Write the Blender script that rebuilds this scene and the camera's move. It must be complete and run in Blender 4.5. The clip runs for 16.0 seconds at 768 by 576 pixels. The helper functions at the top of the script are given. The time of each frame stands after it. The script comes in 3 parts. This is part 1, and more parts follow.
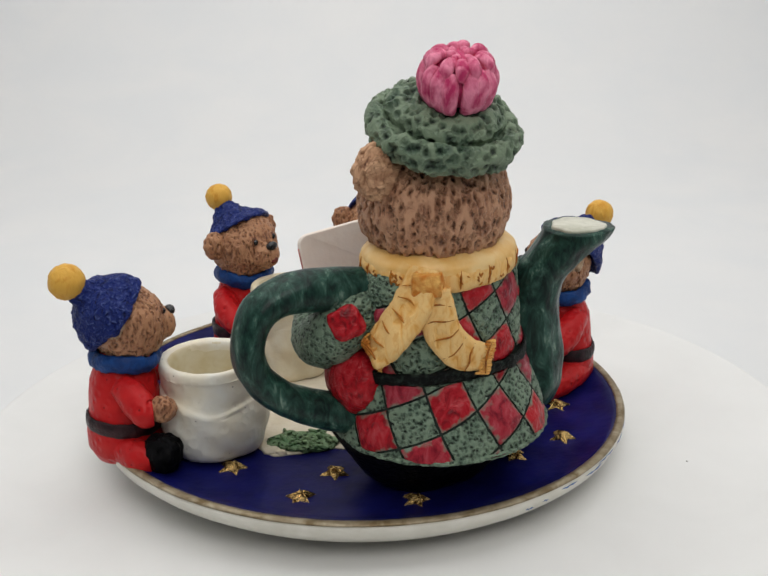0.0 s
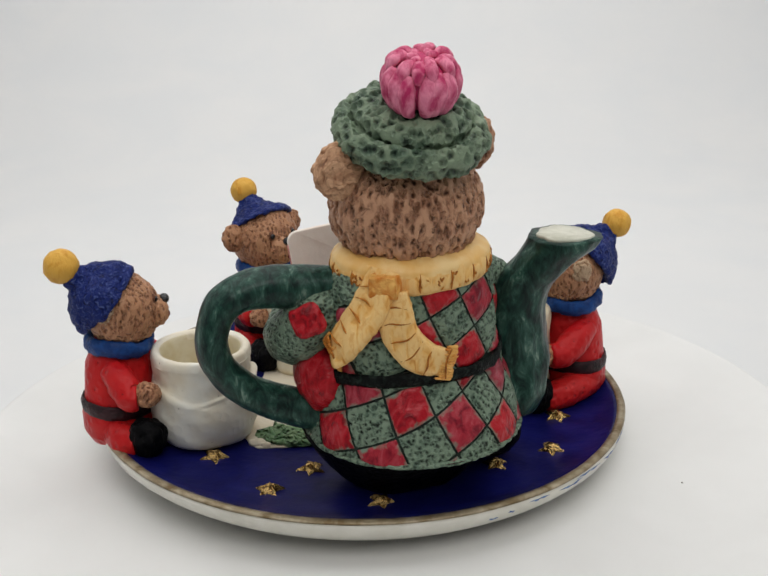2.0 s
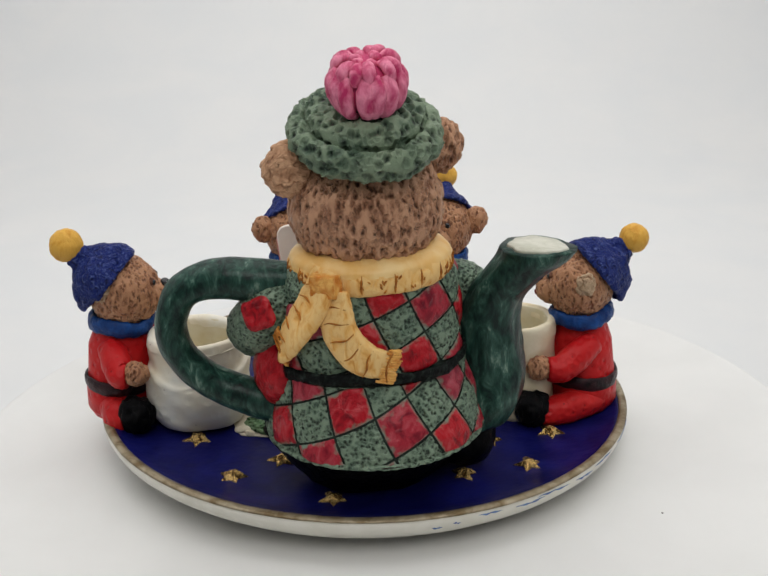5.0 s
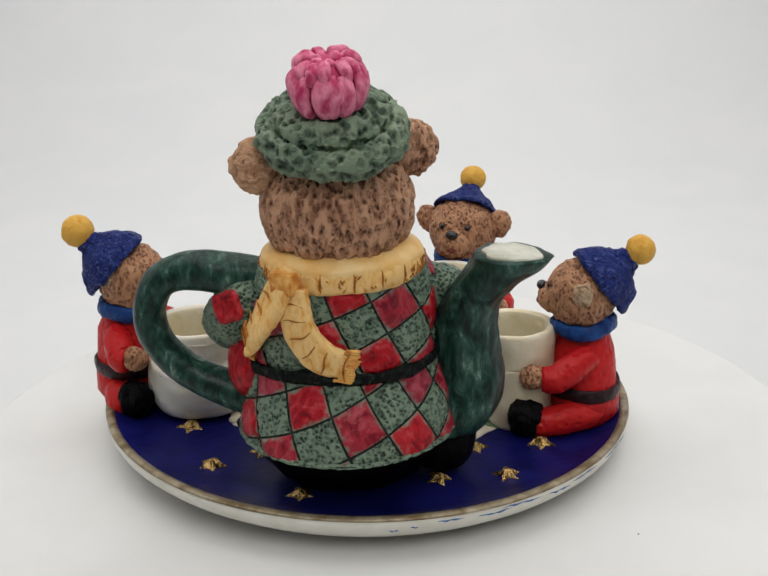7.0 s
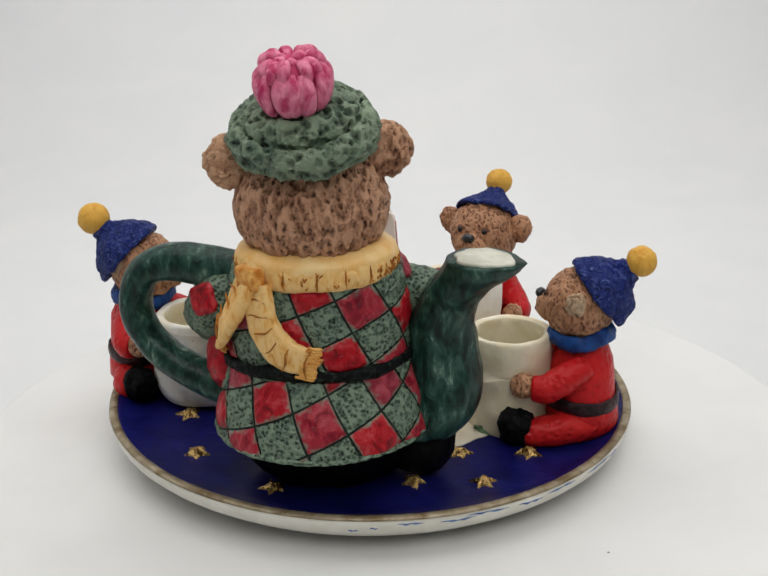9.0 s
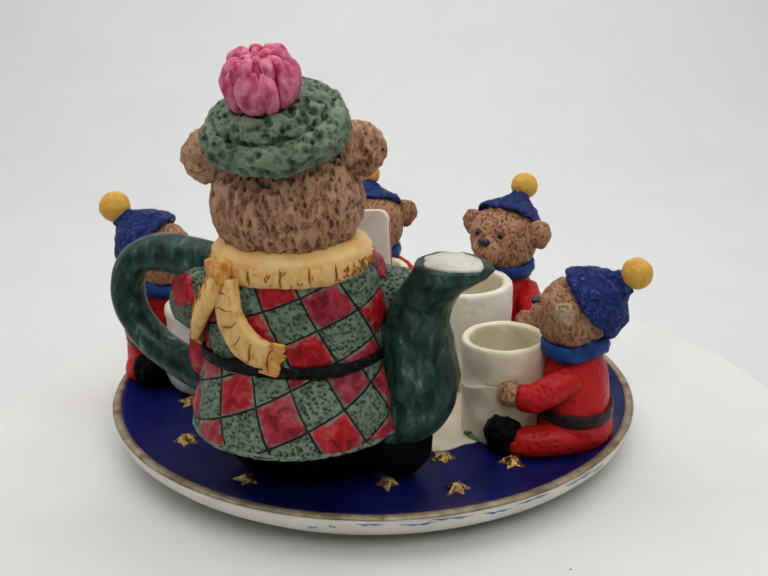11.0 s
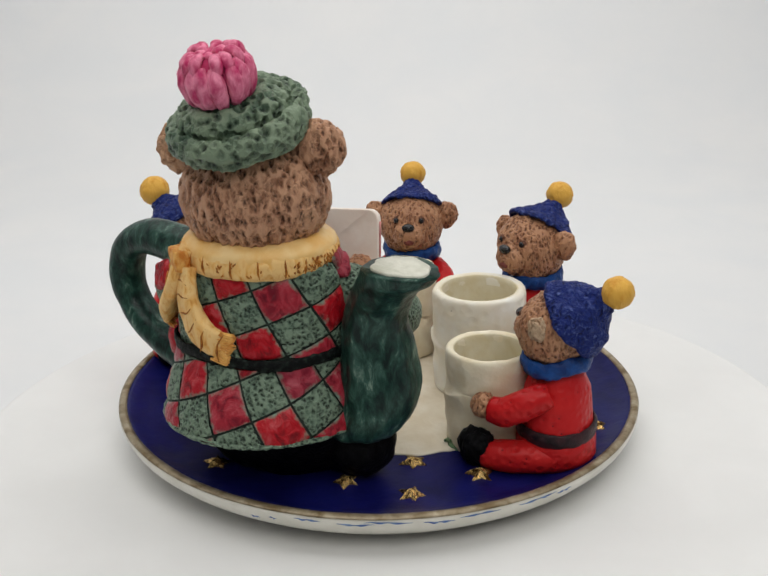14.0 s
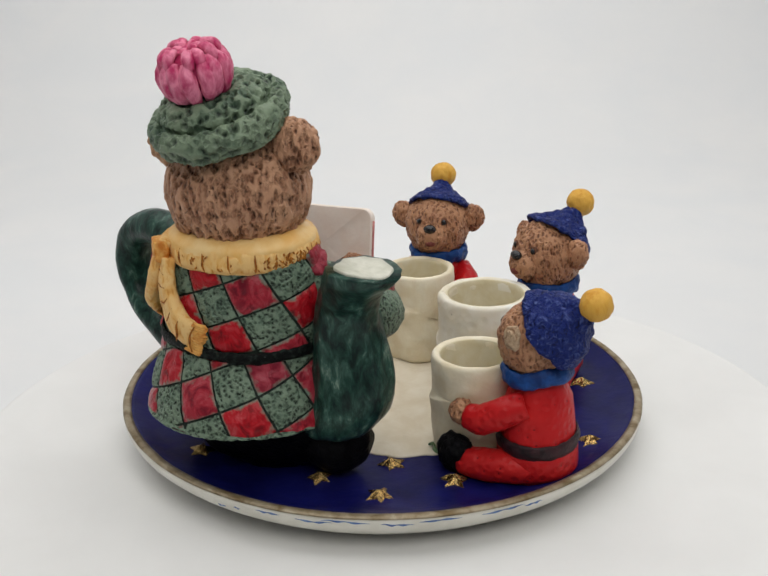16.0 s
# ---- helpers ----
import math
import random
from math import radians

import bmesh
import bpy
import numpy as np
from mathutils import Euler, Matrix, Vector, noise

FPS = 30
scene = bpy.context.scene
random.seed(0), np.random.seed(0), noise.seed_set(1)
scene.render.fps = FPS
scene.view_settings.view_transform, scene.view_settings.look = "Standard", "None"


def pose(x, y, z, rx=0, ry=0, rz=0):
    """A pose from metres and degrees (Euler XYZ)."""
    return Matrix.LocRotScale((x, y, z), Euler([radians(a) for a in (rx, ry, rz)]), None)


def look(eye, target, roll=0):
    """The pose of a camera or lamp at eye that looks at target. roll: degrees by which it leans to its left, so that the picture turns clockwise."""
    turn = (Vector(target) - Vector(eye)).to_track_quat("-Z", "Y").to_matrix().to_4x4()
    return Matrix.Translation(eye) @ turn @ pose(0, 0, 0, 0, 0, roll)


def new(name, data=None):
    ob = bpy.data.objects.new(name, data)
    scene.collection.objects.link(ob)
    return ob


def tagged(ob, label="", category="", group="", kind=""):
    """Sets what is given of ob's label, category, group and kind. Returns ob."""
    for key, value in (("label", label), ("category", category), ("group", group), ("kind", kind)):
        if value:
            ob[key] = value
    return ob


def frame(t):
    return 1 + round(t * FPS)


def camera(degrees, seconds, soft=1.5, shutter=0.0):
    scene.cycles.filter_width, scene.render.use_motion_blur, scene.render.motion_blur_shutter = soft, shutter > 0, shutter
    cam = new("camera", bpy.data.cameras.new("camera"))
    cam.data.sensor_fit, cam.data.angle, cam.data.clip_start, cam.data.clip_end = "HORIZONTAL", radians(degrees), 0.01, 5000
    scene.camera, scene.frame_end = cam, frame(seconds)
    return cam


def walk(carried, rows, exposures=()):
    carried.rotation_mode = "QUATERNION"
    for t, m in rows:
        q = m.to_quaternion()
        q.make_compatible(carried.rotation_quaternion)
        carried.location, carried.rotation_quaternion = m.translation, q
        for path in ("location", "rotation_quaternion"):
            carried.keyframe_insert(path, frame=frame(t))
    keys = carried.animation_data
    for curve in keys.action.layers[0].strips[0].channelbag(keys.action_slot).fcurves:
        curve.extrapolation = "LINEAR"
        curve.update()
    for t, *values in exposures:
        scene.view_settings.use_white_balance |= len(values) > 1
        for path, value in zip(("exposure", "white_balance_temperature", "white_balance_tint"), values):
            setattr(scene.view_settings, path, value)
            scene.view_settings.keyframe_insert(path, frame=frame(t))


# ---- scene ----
# One model unit, in metres; all modelling below is in these units, about a millimetre each.
U = 0.00085

# ---- camera: stands still before the turntable ----
cam = camera(34.6, 16.0, soft=1.6)
EYE = Vector((0.0, -300.0, 151.5))
AIM = EYE + 300 * Vector((-0.001, math.cos(radians(20.12)), -math.sin(radians(20.12))))
VIEW = look(EYE * U, AIM * U, -1.31)
walk(cam, [(0.0, VIEW), (16.0, VIEW)])

# ---- light: a white tent lit by unseen soft panels, added overhead and in front ----
world = bpy.data.worlds.new("room")
scene.world = world
world.use_nodes = True
world.node_tree.nodes["Background"].inputs["Color"].default_value = (0.9, 0.95, 1.0, 1)
world.node_tree.nodes["Background"].inputs["Strength"].default_value = 0.05
scene.view_settings.exposure = 0.0


def panel_light(name, eye, target, sx, sy, watts, colour):
    data = bpy.data.lights.new(name, "AREA")
    data.shape, data.size, data.size_y, data.energy, data.color = "RECTANGLE", sx, sy, watts, colour
    ob = new(name, data)
    ob.matrix_world = look(eye, target)
    return ob


panel_light("added_panel", (0.0, 0.14, 0.585), (0.0, 0.14, 0.0), 0.95, 0.72, 3.2, (1.0, 0.985, 0.96))
# Added front fill, unseen, to brighten the sides that face the camera.
panel_light("added_panel", (0.06, -0.40, 0.44), (0.0, 0.0, 0.03), 0.36, 0.22, 0.9, (1.0, 0.985, 0.96))


# ---- materials ----
def rgb(c, k=1.0):
    return (c[0] * k, c[1] * k, c[2] * k, 1)


class Nodes:
    def __init__(self, name, rough=0.5, metal=0.0, coat=0.0, subsurface=0.0):
        self.mat = bpy.data.materials.new(name)
        self.mat.use_nodes = True
        self.tree = self.mat.node_tree
        self.bsdf = self.tree.nodes["Principled BSDF"]
        self.bsdf.inputs["Roughness"].default_value = rough
        self.bsdf.inputs["Metallic"].default_value = metal
        self.bsdf.inputs["Specular IOR Level"].default_value = 0.2
        self.bsdf.inputs["Coat Weight"].default_value = coat
        self.bsdf.inputs["Coat Roughness"].default_value = 0.25
        self.coords = self.tree.nodes.new("ShaderNodeTexCoord")

    def link(self, a, b):
        self.tree.links.new(a, b)

    def place(self, stretch=(1, 1, 1), turn=(0, 0, 0)):
        m = self.tree.nodes.new("ShaderNodeMapping")
        m.inputs["Scale"].default_value = [s / U for s in stretch]
        m.inputs["Rotation"].default_value = turn
        self.link(self.coords.outputs["Object"], m.inputs["Vector"])
        return m.outputs["Vector"]

    def noise(self, size, stretch=(1, 1, 1), detail=3.0, distort=0.0, rough=0.55):
        n = self.tree.nodes.new("ShaderNodeTexNoise")
        n.inputs["Scale"].default_value = 1.0 / size
        n.inputs["Detail"].default_value = detail
        n.inputs["Roughness"].default_value = rough
        n.inputs["Distortion"].default_value = distort
        self.link(self.place(stretch), n.inputs["Vector"])
        return n.outputs["Fac"]

    def cells(self, size, stretch=(1, 1, 1), feature="F1"):
        n = self.tree.nodes.new("ShaderNodeTexVoronoi")
        n.feature = feature
        n.inputs["Scale"].default_value = 1.0 / size
        self.link(self.place(stretch), n.inputs["Vector"])
        return n.outputs["Distance"]

    def ramp(self, fac, stops):
        r = self.tree.nodes.new("ShaderNodeValToRGB")
        while len(r.color_ramp.elements) < len(stops):
            r.color_ramp.elements.new(0.5)
        for e, (p, c) in zip(r.color_ramp.elements, stops):
            e.position, e.color = p, (rgb(c) if isinstance(c, tuple) else (c, c, c, 1))
        self.link(fac, r.inputs["Fac"])
        return r.outputs["Color"]

    def mix(self, fac, a, b, mode="MIX"):
        m = self.tree.nodes.new("ShaderNodeMix")
        m.data_type, m.blend_type = "RGBA", mode
        for v, s in ((fac, m.inputs[0]), (a, m.inputs[6]), (b, m.inputs[7])):
            if isinstance(v, (int, float)):
                s.default_value = v
            elif isinstance(v, tuple):
                s.default_value = rgb(v)
            else:
                self.link(v, s)
        return m.outputs[2]

    def maths(self, op, a, b):
        m = self.tree.nodes.new("ShaderNodeMath")
        m.operation = op
        for v, s in ((a, m.inputs[0]), (b, m.inputs[1])):
            if isinstance(v, (int, float)):
                s.default_value = v
            else:
                self.link(v, s)
        return m.outputs[0]

    def bump(self, height, depth, strength=1.0):
        b = self.tree.nodes.new("ShaderNodeBump")
        b.inputs["Distance"].default_value = depth * U
        b.inputs["Strength"].default_value = strength
        self.link(height, b.inputs["Height"])
        if self.bsdf.inputs["Normal"].is_linked:
            self.link(self.bsdf.inputs["Normal"].links[0].from_socket, b.inputs["Normal"])
        self.link(b.outputs["Normal"], self.bsdf.inputs["Normal"])

    def relief(self, height, depth):
        """Moves the surface itself inwards where height is low."""
        d = self.tree.nodes.new("ShaderNodeDisplacement")
        d.inputs["Midlevel"].default_value = 0.8
        d.inputs["Scale"].default_value = depth * U
        self.link(height, d.inputs["Height"])
        self.link(d.outputs["Displacement"], self.tree.nodes["Material Output"].inputs["Displacement"])
        self.mat.displacement_method = "BOTH"

    def colour(self, socket):
        if isinstance(socket, tuple):
            self.bsdf.inputs["Base Color"].default_value = rgb(socket)
        else:
            self.link(socket, self.bsdf.inputs["Base Color"])
        return self.mat


def carved(name, light, mid, dark, size=1.5, stretch=(1, 1, 0.42), depth=0.8, lo=0.38, hi=0.58, bend=0.7):
    """Short carved strokes, ridges pale, a dark wash left in the cuts."""
    n = Nodes(name, 0.55)
    stroke = n.noise(size, stretch, 2.2, bend, 0.5)
    fine = n.noise(size * 0.45, stretch, 2.0, bend)
    broad = n.noise(size * 6, (1, 1, 1), 2.0)
    base = n.ramp(stroke, [(lo - 0.05, dark), (lo + 0.04, mid), (hi, light)])
    base = n.mix(n.ramp(fine, [(0.34, 0.55), (0.46, 0.0)]), base, tuple(0.6 * d + 0.4 * m for d, m in zip(dark, mid)))
    n.relief(n.ramp(stroke, [(lo - 0.1, 0.0), (hi + 0.08, 1.0)]), depth)
    n.bump(fine, depth * 0.3)
    return n.colour(n.mix(n.ramp(broad, [(0.35, 0.0), (0.75, 0.4)]), base, mid))


def dimpled(name, light, mid, dark, size=1.6, stretch=(1, 1, 1), depth=1.0, cover=0.42, bend=0.8, uneven=0.35):
    """Modelled relief stabbed full of uneven dimples, with a dark wash lying in them."""
    n = Nodes(name, 0.42)
    n.bsdf.inputs["Specular IOR Level"].default_value = 0.3
    sway = n.tree.nodes.new("ShaderNodeTexNoise")
    sway.inputs["Scale"].default_value = 1.0 / (size * 1.3)
    sway.inputs["Detail"].default_value = 2.0
    n.link(n.place(), sway.inputs["Vector"])
    push = n.tree.nodes.new("ShaderNodeVectorMath")
    push.operation = "MULTIPLY_ADD"
    n.link(sway.outputs["Color"], push.inputs[0])
    push.inputs[1].default_value = (size * bend,) * 3
    n.link(n.place(stretch), push.inputs[2])
    cell = n.tree.nodes.new("ShaderNodeTexVoronoi")
    cell.inputs["Scale"].default_value = 1.0 / size
    n.link(push.outputs[0], cell.inputs["Vector"])
    broad = n.noise(size * 3.2, (1, 1, 1), 3.0)
    pit = n.maths("ADD", cell.outputs["Distance"], n.maths("MULTIPLY", n.maths("SUBTRACT", broad, 0.5), uneven))
    fine = n.noise(size * 0.4, stretch, 2.5, 0.5)
    tone = n.ramp(n.noise(size * 5, (1, 1, 1), 3.0), [(0.36, mid), (0.64, light)])
    tone = n.mix(n.ramp(fine, [(0.3, 0.5), (0.5, 0.0)]), tone, mid)
    tone = n.mix(n.ramp(pit, [(cover + 0.05, 0.0), (cover + 0.35, 0.7)]), tone, light)
    n.relief(n.ramp(pit, [(0.08, 0.0), (cover + 0.22, 1.0)]), depth)
    n.bump(fine, depth * 0.25)
    return n.colour(n.mix(n.ramp(pit, [(cover * 0.35, 0.95), (cover * 0.75, 0.45), (cover + 0.1, 0.0)]), tone, dark))


def pitted(name, base, pale, dark, size=1.6, depth=0.7, rough=0.5, stretch=(1, 1, 1), cover=0.34):
    """Paint over small stabbed pits, the pits filled with a dark wash."""
    n = Nodes(name, rough)
    pit = n.cells(size, stretch)
    worn = n.noise(size * 4, (1, 1, 1), 3.0)
    tone = n.ramp(worn, [(0.35, base), (0.68, pale)])
    n.bump(n.ramp(pit, [(0.1, 0.0), (0.5, 1.0)]), depth)
    n.bump(n.noise(size * 0.6, (1, 1, 1), 3.0), depth * 0.35)
    return n.colour(n.mix(n.ramp(pit, [(cover * 0.45, 0.92), (cover, 0.0)]), tone, dark))


def mottled(name, a, b, size=4.0, rough=0.45, depth=0.25, metal=0.0, coat=0.0, stretch=(1, 1, 1), lo=0.36, hi=0.66, gloss=0.2):
    n = Nodes(name, rough, metal, coat)
    n.bsdf.inputs["Specular IOR Level"].default_value = gloss
    f = n.noise(size, stretch, 4.0, 0.4)
    n.bump(n.noise(size * 0.5, stretch, 4.0), depth)
    return n.colour(n.ramp(f, [(lo, a), (hi, b)]))


def wrinkled(name, base, pale, dark, size=1.8, depth=0.8, rough=0.5, lo=0.62, hi=0.8):
    """Knitted relief, pale on the raised threads and darker in the hollows."""
    n = Nodes(name, rough)
    f = n.noise(size, (1, 1, 1), 3.0, 1.2)
    n.bump(f, depth)
    return n.colour(n.ramp(f, [(0.3, dark), (0.45, base), (lo, base), (hi, pale)]))


def glaze():
    """Dark green glaze; pale streaks colour in wear and highlights on the high spots."""
    n = Nodes("bottle_green_glaze", 0.32, 0.0, 0.05)
    f = n.noise(3.0, (1, 1, 0.45), 5.0, 0.5, 0.68)
    n.bump(n.noise(2.4, (1, 1, 0.6), 4.0), 0.35)
    return n.colour(n.ramp(f, [(0.36, (0.003, 0.012, 0.010)), (0.5, (0.013, 0.045, 0.034)), (0.6, (0.036, 0.092, 0.07)), (0.7, (0.17, 0.25, 0.20))]))


def tartan_red(name, frayed_edge):
    """Red brush strokes that thin out to sage green at the edges of each square."""
    n = Nodes(name, 0.3)
    uv = n.tree.nodes.new("ShaderNodeSeparateXYZ")
    n.link(n.coords.outputs["UV"], uv.inputs[0])
    edge = n.maths("MAXIMUM", n.maths("ABSOLUTE", n.maths("SUBTRACT", uv.outputs[0], 0.5), 0.0),
                   n.maths("ABSOLUTE", n.maths("SUBTRACT", uv.outputs[1], 0.5), 0.0))
    frayed = n.maths("ADD", edge, n.maths("MULTIPLY", n.maths("SUBTRACT", n.noise(2.2, (1, 1, 1), 3.0), 0.5), 0.5))
    red = n.ramp(n.noise(3.2, (1.6, 1, 0.7), 3.0, 1.0), [(0.3, (0.12, 0.003, 0.007)), (0.5, (0.40, 0.007, 0.014)), (0.72, (0.46, 0.05, 0.06))])
    rose = n.ramp(n.noise(3.2, (1.6, 1, 0.7), 3.0, 1.0), [(0.35, (0.17, 0.012, 0.03)), (0.7, (0.34, 0.07, 0.10))])
    info = n.tree.nodes.new("ShaderNodeObjectInfo")
    n.bump(n.noise(2.4, (1, 1, 1), 3.0, 0.6), 0.7)
    return n.colour(n.mix(n.ramp(frayed, [(0.43, 0.0), (0.56, 1.0)]) if frayed_edge else 0.0, n.mix(n.ramp(info.outputs["Random"], [(0.35, 0.0), (0.95, 0.7)]), red, rose), (0.16, 0.24, 0.18)))


FUR = dimpled("brown_fur", (0.56, 0.315, 0.19), (0.31, 0.145, 0.082), (0.075, 0.03, 0.017), 1.12, (1, 1, 0.40), 1.0, 0.40, 0.9, 0.15)
SMALL_FUR = dimpled("small_brown_fur", (0.48, 0.25, 0.135), (0.29, 0.125, 0.065), (0.13, 0.053, 0.03), 0.8, (1, 1, 0.45), 0.5, 0.36, 0.9, 0.2)
TAN_FUR = carved("tan_fur", (0.58, 0.35, 0.21), (0.42, 0.23, 0.13), (0.13, 0.05, 0.027), 1.9, (1.3, 0.4, 0.7), 0.9, 0.36, 0.58)
RUBBED = carved("rubbed_fur", (0.54, 0.40, 0.27), (0.42, 0.27, 0.16), (0.17, 0.08, 0.045), 1.3, (1, 1, 0.8), 0.7, 0.32, 0.5)
HAT_GREEN = dimpled("sage_knit", (0.20, 0.265, 0.175), (0.07, 0.118, 0.076), (0.004, 0.012, 0.008), 1.75, (1, 1, 0.85), 1.2, 0.42, 0.6, 0.25)
SAGE = dimpled("sage_patch", (0.185, 0.255, 0.18), (0.088, 0.142, 0.10), (0.002, 0.006, 0.004), 0.95, (1, 1, 1), 0.5, 0.42, 1.2)
POT_BELT = mottled("worn_black_belt", (0.003, 0.004, 0.004), (0.03, 0.045, 0.036), 1.6, 0.5, 0.5, gloss=0.1, lo=0.5, hi=0.75)
SCARF_FOLD = mottled("honey_fold", (0.76, 0.44, 0.13), (0.83, 0.59, 0.27), 6.0, 0.38, 0.2, gloss=0.3)
# Darker brown that puts the shade of the sockets into the colour.
SOCKET = mottled("dark_eye_socket", (0.10, 0.04, 0.022), (0.17, 0.07, 0.04), 1.0, 0.5, 0.2)
MOUTH = mottled("dark_red_mouth", (0.13, 0.03, 0.025), (0.22, 0.06, 0.05), 1.5, 0.5, 0.2)
RED_PATCH = tartan_red("tartan_red", True)
RED_PLAIN = tartan_red("tartan_red_plain", False)
GROOVE = mottled("dark_groove", (0.006, 0.008, 0.007), (0.02, 0.032, 0.024), 3.0, 0.6, 0.3)
# The pale end puts the highlights on the yarn loops into the colour.
PINK = mottled("pink_yarn", (0.48, 0.03, 0.12), (0.84, 0.27, 0.40), 2.2, 0.42, 0.5, stretch=(1, 1, 0.5), lo=0.36, hi=0.64)
# Darker core pink: shade between the loops, put into the colour.
PINK_GAP_SHADE = mottled("gap_shade_pink_yarn", (0.40, 0.025, 0.10), (0.52, 0.05, 0.15), 3.0, 0.5, 0.3)
SCARF = carved("yellow_wool", (0.84, 0.57, 0.24), (0.80, 0.46, 0.14), (0.62, 0.25, 0.04), 2.2, (1, 1, 0.5), 0.25, 0.34, 0.50)
SCARF_DARK = mottled("orange_wool", (0.62, 0.21, 0.03), (0.80, 0.44, 0.12), 2.5, 0.5, 0.7, lo=0.4, hi=0.6)
CREASE = mottled("orange_crease", (0.26, 0.08, 0.012), (0.55, 0.21, 0.03), 2.0, 0.6, 0.2)
BOTTLE = glaze()
BLACK = mottled("black_paint", (0.002, 0.002, 0.0025), (0.007, 0.007, 0.008), 3.0, 0.45, 0.6, gloss=0.06)
WHITE_IN = mottled("cream_inside", (0.50, 0.50, 0.41), (0.70, 0.69, 0.60), 5.0, 0.4, 0.3)
CREAM = mottled("cream_resin", (0.75, 0.65, 0.45), (0.86, 0.80, 0.64), 7.0, 0.42, 0.35)
WORN_WHITE = pitted("worn_white_glaze", (0.78, 0.71, 0.56), (0.84, 0.83, 0.76), (0.25, 0.22, 0.17), 2.8, 0.16, 0.4, (1, 1, 1), 0.09)
CUP_INSIDE = mottled("ivory_inside", (0.66, 0.58, 0.38), (0.74, 0.69, 0.54), 6.0, 0.35, 0.15)
PAPER = mottled("letter_card", (0.84, 0.73, 0.65), (0.88, 0.80, 0.73), 6.0, 0.55, 0.15)
RED_EDGE = mottled("red_edge", (0.50, 0.16, 0.15), (0.62, 0.30, 0.27), 3.0, 0.5, 0.1)
JACKET = pitted("red_jacket", (0.46, 0.007, 0.010), (0.56, 0.018, 0.018), (0.14, 0.003, 0.005), 2.1, 0.25, 0.38, (1, 1, 1), 0.15)
BLUE_HAT = wrinkled("blue_knit", (0.008, 0.021, 0.155), (0.10, 0.14, 0.36), (0.002, 0.004, 0.03), 1.3, 1.5, lo=0.54, hi=0.74)
BLUE_SCARF = mottled("blue_scarf", (0.006, 0.03, 0.14), (0.012, 0.07, 0.27), 3.0, 0.42, 0.5)
YELLOW = mottled("yellow_pompom", (0.72, 0.40, 0.07), (0.60, 0.27, 0.03), 2.2, 0.5, 0.5, stretch=(1, 1, 0.35), lo=0.5, hi=0.68)
NOSE = mottled("black_nose", (0.006, 0.006, 0.008), (0.02, 0.02, 0.022), 2.0, 0.2, 0.1, coat=0.5)
BELT = mottled("dark_belt", (0.010, 0.007, 0.009), (0.05, 0.018, 0.022), 3.0, 0.4, 0.4)
TRAY_WHITE = mottled("white_porcelain", (0.68, 0.66, 0.58), (0.78, 0.76, 0.69), 9.0, 0.3, 0.1, coat=0.2)
ENAMEL = mottled("blue_enamel", (0.0035, 0.004, 0.058), (0.008, 0.0098, 0.104), 9.0, 0.34, 0.18, coat=0.0, gloss=0.09)
GOLD_RIM = mottled("worn_gold_rim", (0.17, 0.12, 0.06), (0.40, 0.34, 0.24), 4.0, 0.42, 0.2, metal=0.35)
GOLD = mottled("gold_leaf", (0.10, 0.045, 0.01), (0.82, 0.56, 0.22), 1.1, 0.25, 0.6, metal=0.9, lo=0.40, hi=0.54)
SNOW = mottled("snow_paint", (0.66, 0.58, 0.44), (0.75, 0.69, 0.57), 8.0, 0.45, 0.4)
HOLLY = pitted("holly_green", (0.09, 0.19, 0.085), (0.24, 0.34, 0.19), (0.01, 0.035, 0.015), 1.5, 0.9, 0.5)
SMEAR = mottled("blue_smear", (0.02, 0.07, 0.26), (0.16, 0.26, 0.46), 2.0, 0.4, 0.1)
TABLE_WHITE = mottled("white_plastic", (0.75, 0.75, 0.74), (0.78, 0.78, 0.77), 30.0, 0.5, 0.02)
FABRIC = mottled("tent_fabric", (0.77, 0.78, 0.79), (0.80, 0.80, 0.80), 60.0, 0.9, 0.05)
GREY_FABRIC = mottled("grey_fabric", (0.36, 0.36, 0.365), (0.40, 0.40, 0.40), 60.0, 0.9, 0.05)
DUST = mottled("dust", (0.30, 0.28, 0.26), (0.4, 0.38, 0.36), 1.0, 0.8, 0.05)


# ---- mesh helpers ----
def part(name, bm, material, parent, label=""):
    """Links a bmesh as one mesh under a thing or part."""
    bmesh.ops.scale(bm, vec=(U, U, U), verts=bm.verts)
    bmesh.ops.recalc_face_normals(bm, faces=bm.faces)
    me = bpy.data.meshes.new(name)
    bm.to_mesh(me)
    bm.free()
    for p in me.polygons:
        p.use_smooth = True
    me.materials.append(material)
    ob = new(name, me)
    ob.parent = parent
    if label:
        ob["label"] = label
    return ob


def thing(name, label, category, group=""):
    return tagged(new(name), label, category, group)


def rough_up(bm, size, depth, stretch=(1, 1, 1), seed=0.0, verts=None):
    """Pushes vertices along their normals by noise."""
    bm.normal_update()
    moves = []
    for v in verts or bm.verts:
        p = Vector((v.co.x * stretch[0], v.co.y * stretch[1], v.co.z * stretch[2])) / size + Vector((seed, 3.1, 7.7))
        k = noise.noise(p) + 0.5 * noise.noise(p * 2.1)
        moves.append((v, v.normal * (k * depth)))
    for v, d in moves:
        v.co += d
    return bm


